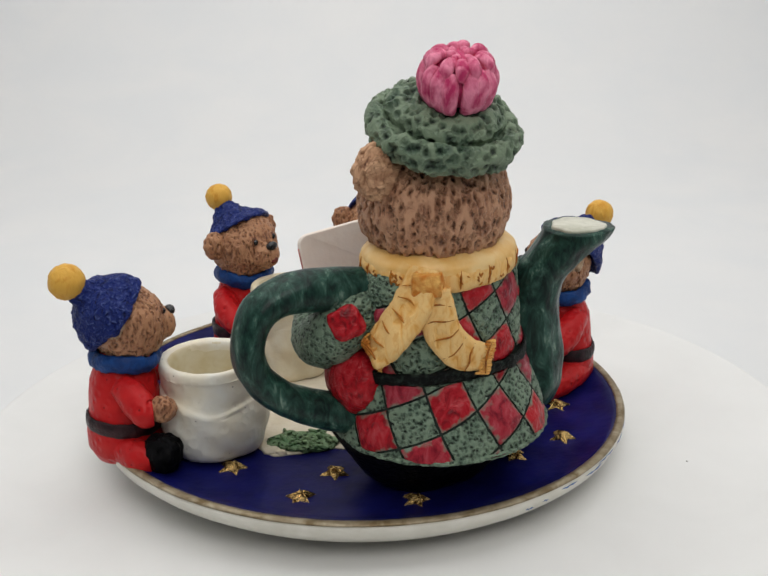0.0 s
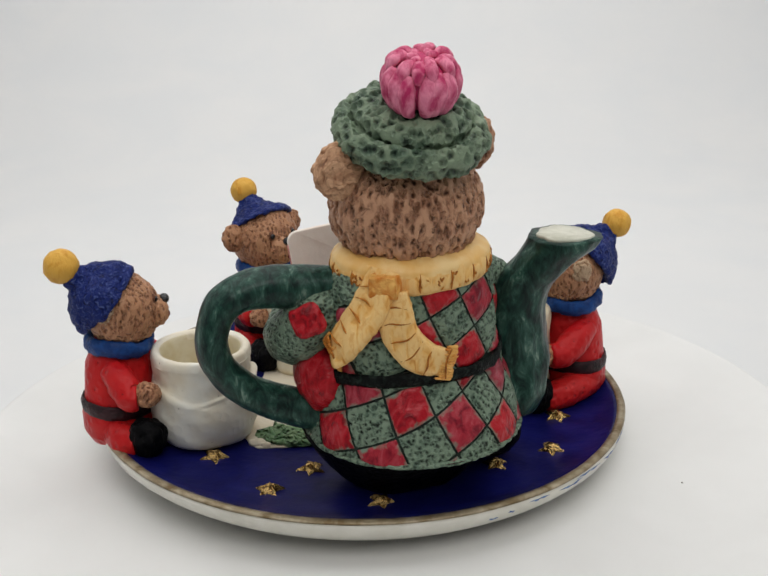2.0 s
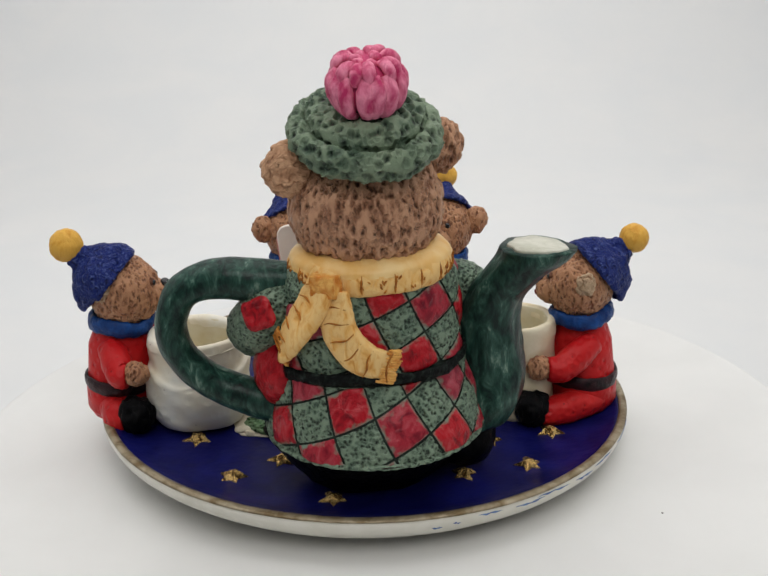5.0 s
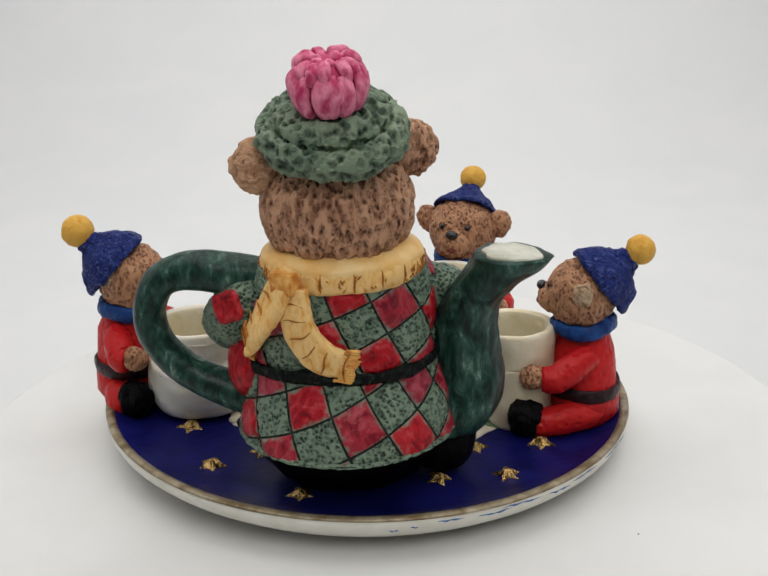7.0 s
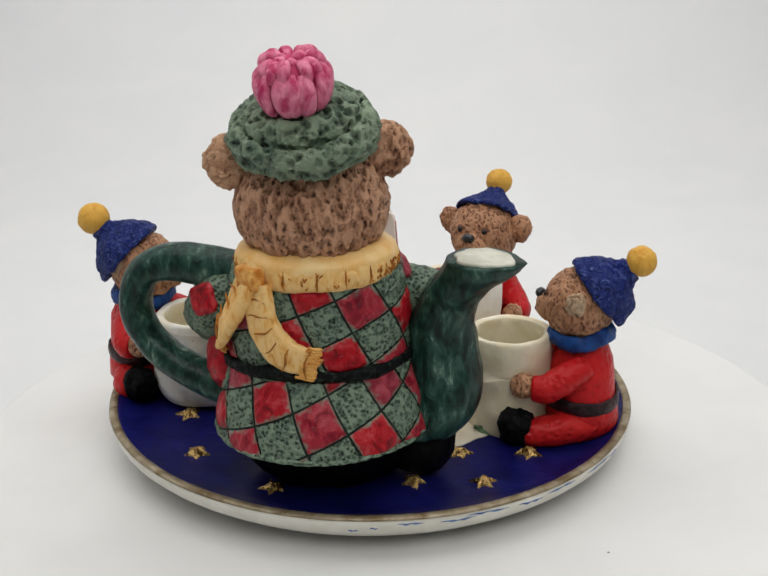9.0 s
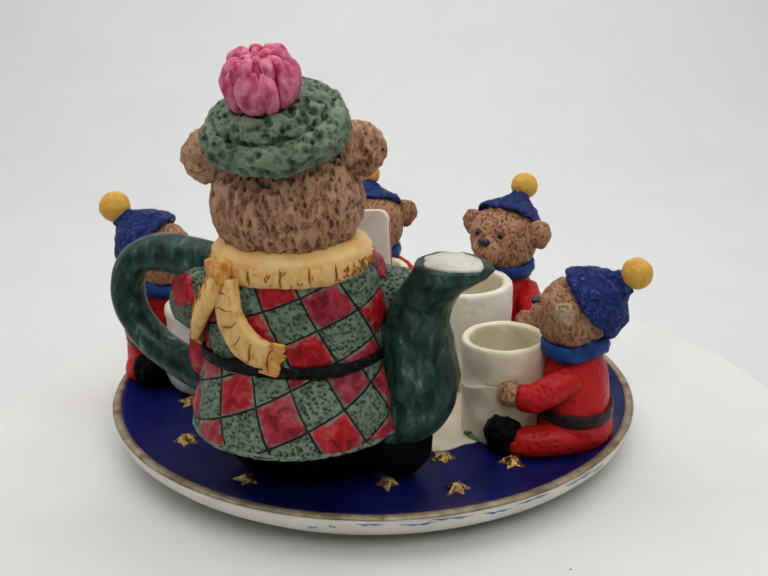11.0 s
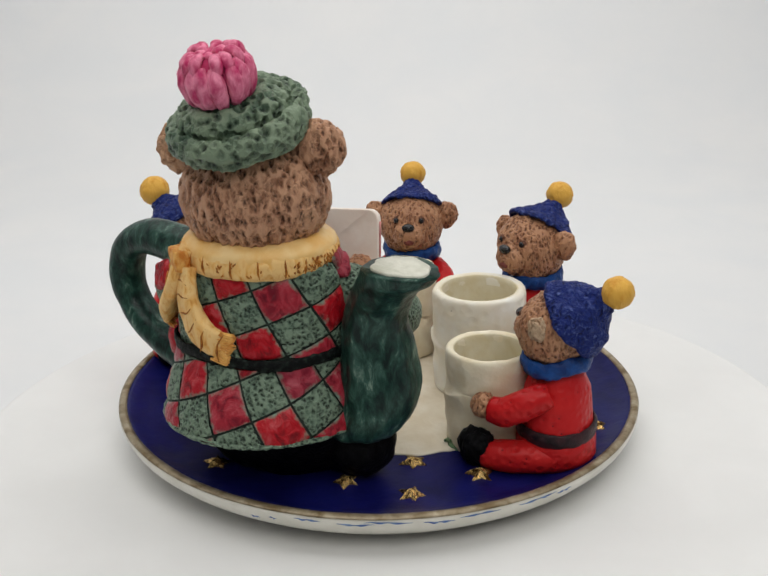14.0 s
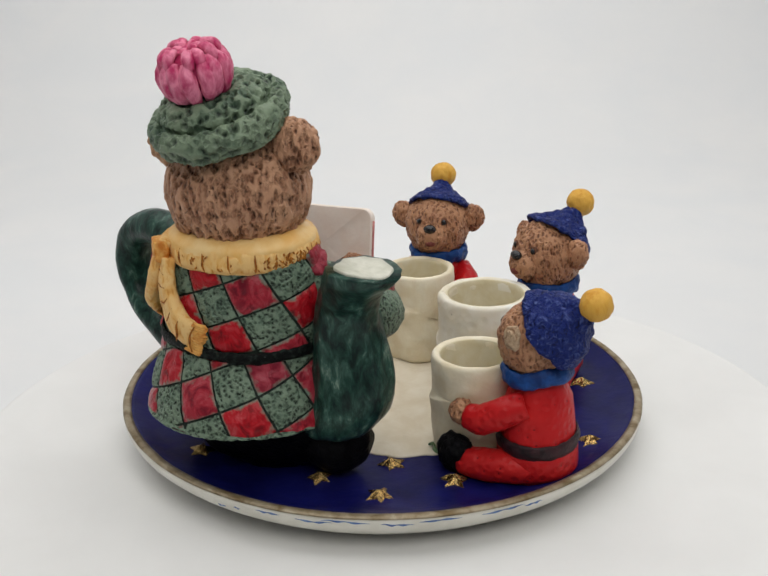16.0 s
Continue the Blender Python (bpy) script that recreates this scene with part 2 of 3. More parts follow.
def loft(rings, close_start=True, close_end=True, bm=None):
    """A skin over rings of equally many points."""
    bm = bm or bmesh.new()
    rows = [[bm.verts.new(p) for p in ring] for ring in rings]
    n = len(rows[0])
    for a, b in zip(rows, rows[1:]):
        for i in range(n):
            bm.faces.new((a[i], a[(i + 1) % n], b[(i + 1) % n], b[i]))
    for row, wanted in ((rows[0], close_start), (rows[-1], close_end)):
        if wanted:
            c = bm.verts.new(sum((v.co for v in row), Vector()) / n)
            for i in range(n):
                bm.faces.new((row[i], row[(i + 1) % n], c))
    return bm


def lathe(profile, n=64, sx=1.0, sy=1.0, cx=0.0, cy=0.0, wave=None, start=True, end=True):
    """Turns (radius, height) pairs round the z axis."""
    rings = []
    for r, z in profile:
        ring = []
        for i in range(n):
            a = 2 * math.pi * i / n
            k = wave(a, r, z) if wave else 0.0
            ring.append(Vector((cx + (r + k) * sx * math.cos(a), cy + (r + k) * sy * math.sin(a), z)))
        rings.append(ring)
    return loft(rings, start, end)


def smooth_path(points, steps):
    """A smooth run through points of any number of values."""
    pts = [Vector(p) for p in points]
    pts = [2 * pts[0] - pts[1]] + pts + [2 * pts[-1] - pts[-2]]
    out = []
    for i in range(1, len(pts) - 2):
        p0, p1, p2, p3 = pts[i - 1:i + 3]
        for s in range(steps):
            t = s / steps
            out.append(0.5 * (2 * p1 + (p2 - p0) * t + (2 * p0 - 5 * p1 + 4 * p2 - p3) * t * t + (3 * p1 - p0 - 3 * p2 + p3) * t ** 3))
    return out + [pts[-2]]


def tube(points, wide, thick, side, n=20, steps=6, bm=None, square=2.0):
    """A tube through points; wide across the direction side(i), thick across the other."""
    path = smooth_path(points, steps)
    sizes = smooth_path([(w, t, 0) for w, t in zip(wide, thick)], steps)
    rings = []
    for i, p in enumerate(path):
        d = (path[min(i + 1, len(path) - 1)] - path[max(i - 1, 0)]).normalized()
        s = side(p) if callable(side) else Vector(side)
        s = (s - d * s.dot(d)).normalized()
        o = d.cross(s)
        ring = []
        for k in range(n):
            a = 2 * math.pi * k / n
            c, q = math.cos(a), math.sin(a)
            c, q = math.copysign(abs(c) ** (2 / square), c), math.copysign(abs(q) ** (2 / square), q)
            ring.append(p + s * (c * sizes[i].x) + o * (q * sizes[i].y))
        rings.append(ring)
    return loft(rings, bm=bm)


def blob(centre, radii, subdivisions=4, turn=None, bm=None):
    bm = bm or bmesh.new()
    made = bmesh.ops.create_icosphere(bm, subdivisions=subdivisions, radius=1.0)["verts"]
    m = Matrix.Translation(centre) @ (turn or Matrix()) @ Matrix.Diagonal((*radii, 1))
    bmesh.ops.transform(bm, matrix=m, verts=made)
    return bm


def tilt(axis):
    """The turn that lays z along axis."""
    return Vector(axis).to_track_quat("Z", "Y").to_matrix().to_4x4()


def moved(bm, m):
    bmesh.ops.transform(bm, matrix=m, verts=bm.verts)
    return bm


# ---- the turning of the table ----
TURN = ((0, 0.0), (0.5, 1.84), (1, 4.18), (1.5, 5.92), (2, 8.51), (2.5, 9.9), (3, 12.3), (3.5, 14.32), (4, 16.28), (4.5, 18.32), (5, 20.38),
        (5.5, 22.46), (6, 24.54), (6.5, 26.62), (7, 28.92), (7.5, 30.81), (8, 32.8), (8.5, 34.9), (9, 36.96), (9.5, 39.02), (10, 41.08),
        (10.5, 43.15), (11, 45.22), (11.5, 47.32), (12, 49.35), (12.5, 51.96), (13, 53.86), (13.5, 55.98), (14, 58.0), (14.5, 60.07),
        (15, 62.31), (15.5, 64.47), (16, 66.7))


def turned(degrees):
    return Matrix.Rotation(-radians(degrees), 4, "Z")


RIDERS = []


def ride(ob, x, y, z, heading):
    """Sets a thing on the turntable, in units and degrees, to turn with it."""
    base = pose(x * U, y * U, z * U, 0, 0, heading)
    ob.matrix_basis = base
    RIDERS.append((ob, base))
    return ob


def motions():
    for ob, base in RIDERS:
        walk(ob, [(t, turned(a) @ base) for t, a in TURN])


# ---- the backdrop, and unseen tent sheets added to bounce and shape the light ----
def build_tent():
    w, back, front, top, low, bend = 0.55, 0.60, -0.62, 0.62, -0.03, 0.28
    line = [(front, low), (back - bend, low)]
    line += [(back - bend + bend * math.sin(a), low + bend - bend * math.cos(a)) for a in [radians(6 * i) for i in range(1, 16)]]
    line += [(back, top)]
    bm = bmesh.new()
    rows = []
    for y, z in line:
        rows.append([bm.verts.new((x, y, z)) for x in (-w, w)])
    for a, b in zip(rows, rows[1:]):
        bm.faces.new((a[0], a[1], b[1], b[0]))
    thick = bmesh.ops.extrude_face_region(bm, geom=list(bm.faces))["geom"]
    for v in thick:
        if isinstance(v, bmesh.types.BMVert):
            v.co += Vector((0, 0.004, -0.004))
    for v in bm.verts:
        v.co /= U
    sweep = part("backdrop", bm, FABRIC, None)
    tagged(sweep, "seamless white backdrop sweep curving up behind the turntable", "backdrop", kind="structure")

    def sheet(name, label, a, b, material=FABRIC):
        bm = bmesh.new()
        bmesh.ops.create_cube(bm, size=1.0)
        for v in bm.verts:
            v.co = Vector([(a[k] + b[k]) / 2 + v.co[k] * (b[k] - a[k]) for k in range(3)]) / U
        ob = part(name, bm, material, None)
        for p in ob.data.polygons:
            p.use_smooth = False
        return tagged(ob, label, "tent wall", kind="structure")

    # Unseen white sides and top, added to fill the scene with soft bounce.
    sheet("wall_west", "unseen white fabric tent side, added to bounce soft light", (-w - 0.01, front, low - 0.004), (-w - 0.002, back, top))
    sheet("wall_east", "unseen white fabric tent side, added to bounce soft light", (w + 0.002, front, low - 0.004), (w + 0.01, back, top))
    # Unseen sheet behind the camera, added in grey to weaken the front bounce.
    sheet("wall_south", "unseen grey front sheet, added to cut light from the front", (-w, front - 0.01, low - 0.004), (w, front - 0.002, top), GREY_FABRIC)
    sheet("ceiling", "unseen white fabric tent top, added to bounce soft light", (-w - 0.01, front - 0.01, top + 0.002), (w + 0.01, back + 0.01, top + 0.01))


build_tent()


# ---- turntable ----
def build_turntable():
    tt = thing("turntable", "round white plastic display turntable under the tray", "turntable")
    rim = [(111.0 + 2.5 * math.sin(a), -2.5 + 2.5 * math.cos(a)) for a in [radians(15 * i) for i in range(7)]]
    prof = [(0.5, 0)] + [(r, 0) for r in (30, 60, 90, 105)] + rim + [(113.5, -9), (112, -11), (60, -11.2)]
    part("plate", lathe(prof, 160), TABLE_WHITE, tt)
    foot = lathe([(95, -11.4), (98, -13), (98, -32), (97, -35), (20, -35.2)], 96)
    part("base", foot, TABLE_WHITE, tt)
    for x, y in ((76.0, -20.2),):
        part("dust_speck", blob((x, y, 0.1), (0.32, 0.25, 0.15), 1), DUST, tt, "tiny grey speck of dust")
    return ride(tt, 0, 0, 0, 0)


build_turntable()


# ---- tray ----
FLOOR = 9.5
TRAY = (-7.2, 1.5)


def tray_top(x, y):
    """The height of the tray, which lies a little aslant."""
    return FLOOR - 0.3 - 0.021 * (x - TRAY[0]) - 0.008 * (y - TRAY[1])


def closed_curve(points, n):
    pts = [Vector((x, y, 0)) for x, y in points]
    m = len(pts)
    out = []
    for i in range(m):
        p0, p1, p2, p3 = pts[i - 1], pts[i], pts[(i + 1) % m], pts[(i + 2) % m]
        for s in range(n):
            t = s / n
            out.append(0.5 * (2 * p1 + (p2 - p0) * t + (2 * p0 - 5 * p1 + 4 * p2 - p3) * t * t + (3 * p1 - p0 - 3 * p2 + p3) * t ** 3))
    return out


def star_mesh(seed):
    rnd = random.Random(seed)
    bm = bmesh.new()
    outer = []
    for i in range(10):
        a = math.pi * i / 5 + rnd.uniform(-0.08, 0.08)
        r = (3.6 if i % 2 == 0 else 1.7) * rnd.uniform(0.85, 1.12)
        outer.append(Vector((r * math.cos(a), r * math.sin(a), 0)))
    base = [bm.verts.new(p + Vector((0, 0, -0.1))) for p in outer]
    mid = [bm.verts.new(p * 0.93 + Vector((0, 0, 0.35))) for p in outer]
    inner = [bm.verts.new(p * 0.45 + Vector((rnd.uniform(-0.2, 0.2), rnd.uniform(-0.2, 0.2), rnd.uniform(1.0, 1.6)))) for p in outer]
    top = bm.verts.new((0.2, -0.1, 1.9))
    for i in range(10):
        j = (i + 1) % 10
        bm.faces.new((base[i], base[j], mid[j], mid[i]))
        bm.faces.new((mid[i], mid[j], inner[j], inner[i]))
        bm.faces.new((inner[i], inner[j], top))
    return bm


def build_tray():
    tray = thing("serving_tray", "round white tray with deep blue enamel and worn gold rim", "tray")
    under = [(8, 2.4), (43, 2.4), (44, 1.4), (50, 1.4), (54, 1.4), (59, 2.0), (63, 3.7), (66.6, 6.2), (68.7, 8.2), (69.5, 9.8), (69.5, 11.0)]
    over = [(69.2, 11.7), (68.3, 11.8), (66.6, 11.3), (64.5, 10.3), (61.5, 9.4), (56, 9.1), (8, 9.1)]
    part("dish", lathe(under + over, 160), TRAY_WHITE, tray, "white porcelain underside and edge")

    def ragged(a, r, z):
        return 0.7 * noise.noise(Vector((3 * math.cos(a), 3 * math.sin(a), 5))) + 0.35 * noise.noise(Vector((14 * math.cos(a), 14 * math.sin(a), 2)))

    blue = lathe([(68.5, 11.3), (68.3, 11.93), (66.5, 11.42), (64.5, 10.55), (61.5, 9.66), (56, 9.4), (8, 9.4)], 200,
                 wave=lambda a, r, z: 0.25 * ragged(a, r, z) if r > 68 else 0.0, start=False)
    part("enamel", blue, ENAMEL, tray, "glossy deep blue enamel floor")
    gold = lathe([(67.5, 11.3), (67.4, 11.85), (68.3, 12.05), (69.0, 12.0), (69.4, 11.75), (69.6, 11.45), (69.4, 11.3)], 200, start=False, end=False,
                 wave=lambda a, r, z: ragged(a + 2, r, z) if r < 67 else (0.12 * noise.noise(Vector((9 * math.cos(a), 9 * math.sin(a), z)))))
    part("gold_rim", gold, GOLD_RIM, tray, "worn dull gold rim")
    # snow painted in the middle, in turntable places
    edge = [(-37, -18), (-33, -26), (-28, -31), (-21, -29.5), (-14, -27), (0, -30), (14, -26), (25, -14.5), (29, -10), (31, -2), (34, 8),
            (34, 20), (26, 32), (14, 38), (2, 41), (-14, 40), (-28, 34), (-36, 22), (-37, 6), (-32, -8)]
    curve = closed_curve(edge, 6)
    mid = Vector((-2, 4, 0))
    rings = []
    for k, z in ((1.0, 9.3), (1.0, 9.62), (0.985, 9.8), (0.9, 9.86), (0.5, 9.9), (0.1, 9.9)):
        rings.append([mid + (p - mid) * k * (1 + 0.02 * noise.noise(p * 0.3)) + Vector((-TRAY[0], -TRAY[1], z)) for p in curve])
    part("snow_patch", loft(rings), SNOW, tray, "cream white painted snow in the middle")
    for i, (x, y) in enumerate(((-37.8, -37.2), (-20.8, -51.6), (-13.0, -40.0), (5.8, -53.0), (30.2, -31.2), (43.8, -21.6), (44.7, -2.6),
                                (31.4, -12.7), (11.0, 53.4), (41.1, 37.1), (-58, 8), (-22, 56))):
        m = Matrix.Translation((x - TRAY[0], y - TRAY[1], 9.4)) @ Matrix.Rotation(i * 1.7, 4, "Z")
        part("star", moved(star_mesh(i), m), GOLD, tray, "raised gold star")
    rnd = random.Random(5)
    for cx, cy, w, count in ((-21.5, -24, 9.2, 40), (29.8, 0.6, 2.6, 7)):
        mound = rough_up(blob((cx - TRAY[0], cy - TRAY[1], 9.7), (w, 0.62 * w, 1.1), 4), 2.0, 0.4)
        sprig = part("evergreen_sprig", mound, HOLLY, tray, "small green evergreen sprig in the snow")
        for _ in range(count):
            a, r = rnd.uniform(0, 6.28), w * math.sqrt(rnd.random())
            spin = Matrix.Rotation(rnd.uniform(0, 6.28), 4, "Z") @ Matrix.Rotation(rnd.uniform(-0.5, 0.1), 4, "Y")
            spot = (cx + 0.95 * r * math.cos(a) - TRAY[0], cy + 0.6 * r * math.sin(a) - TRAY[1], 10.3 + 0.5 * (1 - r / w) + rnd.uniform(0, 0.3))
            part("leaf", blob(spot, (1.8, 0.6, 0.5), 2, spin), HOLLY, sprig)
        if w > 5:
            for px, py, q in ((-29, -29.0, 2.2), (-26.5, -30.2, 1.5)):
                lump = rough_up(blob((px - TRAY[0], py - TRAY[1], 9.8), (q, 0.8 * q, 0.9), 3), 1.5, 0.3)
                part("snow_lump", lump, SNOW, tray, "small lump of painted snow")
    # brush slips of blue on the white edge
    for a0, a1, down in ((-48, -43, 0.6), (-40, -33, 0.9), (-35, -26, 0.4), (-24, -18, 0.9), (-17, -9, 0.4), (-5, 4, 0.6), (-57, -55, 2.4), (-53, -51.5, 1.6), (4, 8, 1.0)):
        pts = []
        for k in range(7):
            a = radians(a0 + (a1 - a0) * k / 6)
            z = 11.0 - 0.95 * (down + 0.35 * noise.noise(Vector((k * 0.9, a0, 0.5))))
            r = float(np.interp(z, (6.2, 8.2, 9.8, 11.0), (66.6, 68.7, 69.5, 69.5))) + 0.02
            pts.append((r * math.cos(a), r * math.sin(a), z))
        bm = tube(pts, (0.05, 0.14, 0.26, 0.1, 0.28, 0.12, 0.04), (0.03, 0.07, 0.08, 0.06, 0.08, 0.06, 0.03), (0, 0, 1), 8, 4)
        part("paint_smear", bm, SMEAR, tray, "stray blue paint on the white edge")
    ride(tray, TRAY[0], TRAY[1], -0.3, 0)
    RIDERS[-1] = (tray, RIDERS[-1][1] @ pose(0, 0, 0, -0.46, 1.2, 0))
    return tray


build_tray()


# ---- bear-shaped teapot: x to its face, y to its left, heights above the tray ----
BODY_Z = (15.5, 19.5, 24.0, 28.5, 33.5, 38.0, 45.5, 50.0, 54.0, 57.0)
BODY_B = (24.0, 23.0, 20.8, 18.2, 16.2, 15.6, 14.9, 14.4, 13.6, 12.5)
BODY_A = (24.5, 24.0, 23.0, 21.6, 20.4, 20.4, 20.2, 19.6, 18.6, 16.5)


def skin(phi, z, h=0.0):
    """A point on the coat at the angle phi, h off it."""
    b, a = float(np.interp(z, BODY_Z, BODY_B)), float(np.interp(z, BODY_Z, BODY_A))
    c, s = math.cos(radians(phi)), math.sin(radians(phi))
    r = 1 / math.sqrt((c / b) ** 2 + (s / a) ** 2) + h
    return Vector((r * c, r * s, z))


def outward(p):
    return Vector((p.x, p.y, 0)).normalized()


def lattice_spot(plan, k, m):
    """Angle and height on the coat of the lattice place (k along, m down)."""
    phi0, phik, phim, z0, zk, zm = plan
    q = Vector((0.45 * k, 0.45 * m, plan[0]))
    return phi0 + phik * k + phim * m + 2.2 * noise.noise(q), z0 + zk * k + zm * m + 0.7 * noise.noise(q + Vector((7, 7, 7)))


def coat_patch(plan, k, m, zlo, zhi, bulge):
    """One tartan square, puffed up off the coat; None where it falls outside."""
    n = 17
    grid, inside = [], 0
    for j in range(n):
        for i in range(n):
            u, v = i / (n - 1), j / (n - 1)
            phi, z = lattice_spot(plan, k + 0.028 + 0.944 * u, m + 0.028 + 0.944 * v)
            inside += zlo < z < zhi
            grid.append((phi, min(max(z, zlo), zhi), u, v))
    if inside < 0.004 * n * n:
        return None
    bm = bmesh.new()
    uv = bm.loops.layers.uv.new("UVMap")
    verts = []
    for phi, z, u, v in grid:
        rise = (1 - abs(2 * u - 1) ** 4) * (1 - abs(2 * v - 1) ** 4)
        jag = 0.3 * noise.noise(Vector((phi * 0.12, z * 0.35, k + 3 * m)))
        verts.append(bm.verts.new(skin(phi, z, -0.15 + bulge * rise + jag * rise)))
    spots = [(g[2], g[3]) for g in grid]
    for j in range(n - 1):
        for i in range(n - 1):
            ids = (j * n + i, j * n + i + 1, (j + 1) * n + i + 1, (j + 1) * n + i)
            f = bm.faces.new([verts[q] for q in ids])
            for loop, q in zip(f.loops, ids):
                loop[uv].uv = spots[q]
    return bm


def build_teapot():
    pot = thing("teapot", "bear-shaped resin teapot in red and sage tartan coat, green beret", "teapot")
    boots = lathe([(6, -0.7), (11.5, -0.6), (15.0, 2.5), (18.0, 7.0), (20.5, 12.0), (22.3, 15.2), (20, 15.4)], 64, 0.86, 1.2, 4.2, -1.6)
    blob((1.5, -22.5, 7.6), (8.5, 8.5, 8.2), 4, None, boots)
    part("base", rough_up(boots, 5.0, 0.7), BLACK, pot, "black painted foot under the coat")
    # coat under the tartan squares
    rings = []
    for z in np.linspace(15.5, 54.6, 60):
        rings.append([skin(phi, float(z), -0.35) for phi in range(0, 360, 4)])
    part("coat", rough_up(loft(rings), 3.0, 0.15), GROOVE, pot, "black grooves between tartan squares")
    hem = bmesh.new()
    ring = [skin(phi, 15.6, 0.0) for phi in range(0, 366, 6)]
    tube(ring, [0.55] * len(ring), [0.7] * len(ring), (0, 0, 1), 8, 2, hem)
    part("hem", hem, SAGE, pot, "pale green hem")
    # squares: skirt, then bodice
    for plan, zlo, zhi, odd in (((106.0, 23.0, 9.6, 25.9, 3.55, -7.9), 15.8, 31.4, 1), ((151.0, 31.5, 12.5, 53.7, 3.35, -7.7), 33.6, 55.0, 0)):
        for m in range(-12, 12):
            for k in range(-12, 14):
                phi, z = lattice_spot(plan, k + 0.5, m + 0.5)
                if not 0 <= phi < 360 or z < zlo - 6 or z > zhi + 6:
                    continue
                red = (k + m) % 2 == odd
                bm = coat_patch(plan, k, m, zlo, zhi, 0.75 if red else 0.4)
                if bm:
                    part("tartan_square", bm, RED_PATCH if red else SAGE, pot)
    belt = [skin(phi, 32.8 + 0.5 * math.sin(radians(3 * phi)), 0.7) for phi in range(0, 366, 6)]
    bm = tube(belt, [1.35] * len(belt), [0.55] * len(belt), (0, 0, 1), 12, 3)
    part("belt", rough_up(rough_up(bm, 4.0, 0.35), 1.3, 0.3), POT_BELT, pot, "thin worn black belt")
    # sleeves bent to the letter
    for side in (1, -1):
        pts = [(3, 13.5 * side, 47.5), (4.5, 21.0 * side, 45.0), (8, 24.5 * side, 39.8), (15, 23 * side, 37), (23, 17 * side, 40)]
        if side < 0:
            pts = [(x, y * q, z - 1) for (x, y, z), q in zip(pts, (1.06, 1.07, 1.12, 1.2, 1.15))]
        arm = tube(pts, (4.5, 6.0, 6.4, 6.0, 5.0), (4.5, 6.2, 6.6, 6.0, 5.0), (0, 0, 1), 28, 8)
        sleeve = part("sleeve", rough_up(arm, 3.0, 0.4), SAGE, pot, "sage green tartan sleeve")
        marks = [((1.0, 25.8, 45.2), (-0.72, 0.62, 0.3))] if side > 0 else [((1.2, -17.8, 51.7), (-0.4, -0.55, 0.7)), ((15.5, -29.0, 41.5), (0.0, -1.0, 0.1))]
        for spot, facing in marks:
            pad = blob((0, 0, 0), (1, 1, 1), 4)
            for v in pad.verts:
                v.co = Vector([3.6 * math.copysign(abs(q) ** 0.55, q) for q in v.co[:2]] + [1.3 * v.co.z])
            moved(pad, Matrix.Translation(spot) @ tilt(facing) @ Matrix.Rotation(radians(25 * side), 4, "Z"))
            part("sleeve_square", rough_up(pad, 2.0, 0.3), RED_PLAIN, sleeve, "red tartan square")
        part("paw", rough_up(blob((26.5, 15.0 * side, 41), (4.2, 4.2, 4.2), 4), 1.4, 0.5), SMALL_FUR, pot, "brown fur paw")
    tuck = rough_up(blob((5.0, 21.0, 29.5), (8.0, 5.5, 8.0), 4), 4.0, 0.5)
    part("coat_tuck", tuck, RED_PLAIN, pot, "dark red fold of the coat under the sleeve")
    # handle and spout
    def radial(angle, r, z):
        return Vector((r * math.cos(radians(angle)), r * math.sin(radians(angle)), z))

    ha = 72.5
    pts = [radial(ha, r, z) for r, z in ((15, 49.5), (24, 50.4), (33.6, 51.4), (41.4, 48.8), (44.9, 42), (43.6, 34.2), (37.6, 27.3), (28, 22.5), (20, 20.0))]
    across = radial(ha + 90, 1, 0)
    bm = tube(pts, (4.4, 4.7, 5.0, 5.1, 5.0, 4.8, 4.6, 4.6, 4.8), (4.6, 4.8, 4.6, 4.0, 3.6, 3.6, 3.9, 4.4, 5.0), across, 28, 8)
    part("handle", rough_up(bm, 7.0, 0.35), BOTTLE, pot, "bottle green loop handle")
    # spout: level sections from the bear's side up to the lip
    sa = -104
    across = radial(sa + 90, 1, 0)
    lift = ((11.0, 22, -92, 6.4, 6.4), (12.5, 24.0, -92, 8.4, 8.8), (17, 26.6, -91, 9.2, 10.0), (24, 28.2, -90, 9.2, 10.0), (31, 28.0, -90, 8.4, 9.4), (38, 27.8, -92, 7.4, 8.2),
            (44, 29.2, -96, 6.9, 7.2), (49, 32.4, -101, 7.2, 7.0), (53, 35.6, -104, 7.9, 7.4), (55.6, 37.2, -104, 8.3, 7.8))
    rows = smooth_path([(z, c * math.cos(radians(d)), c * math.sin(radians(d))) for z, c, d, p, q in lift], 6)
    sizes = smooth_path([(p, q, 0) for z, c, d, p, q in lift], 6)
    rings = []
    for row, size0 in zip(rows, sizes):
        lip = max(0.0, (row.x - 47) / 8.6) ** 2
        ring = []
        for i in range(48):
            a = 2 * math.pi * i / 48
            ca = max(0.0, math.cos(a))
            size = size0 * (1 + 0.022 * math.sin(9 * a + 0.12 * row.x) + 0.012 * math.sin(17 * a - 0.2 * row.x))
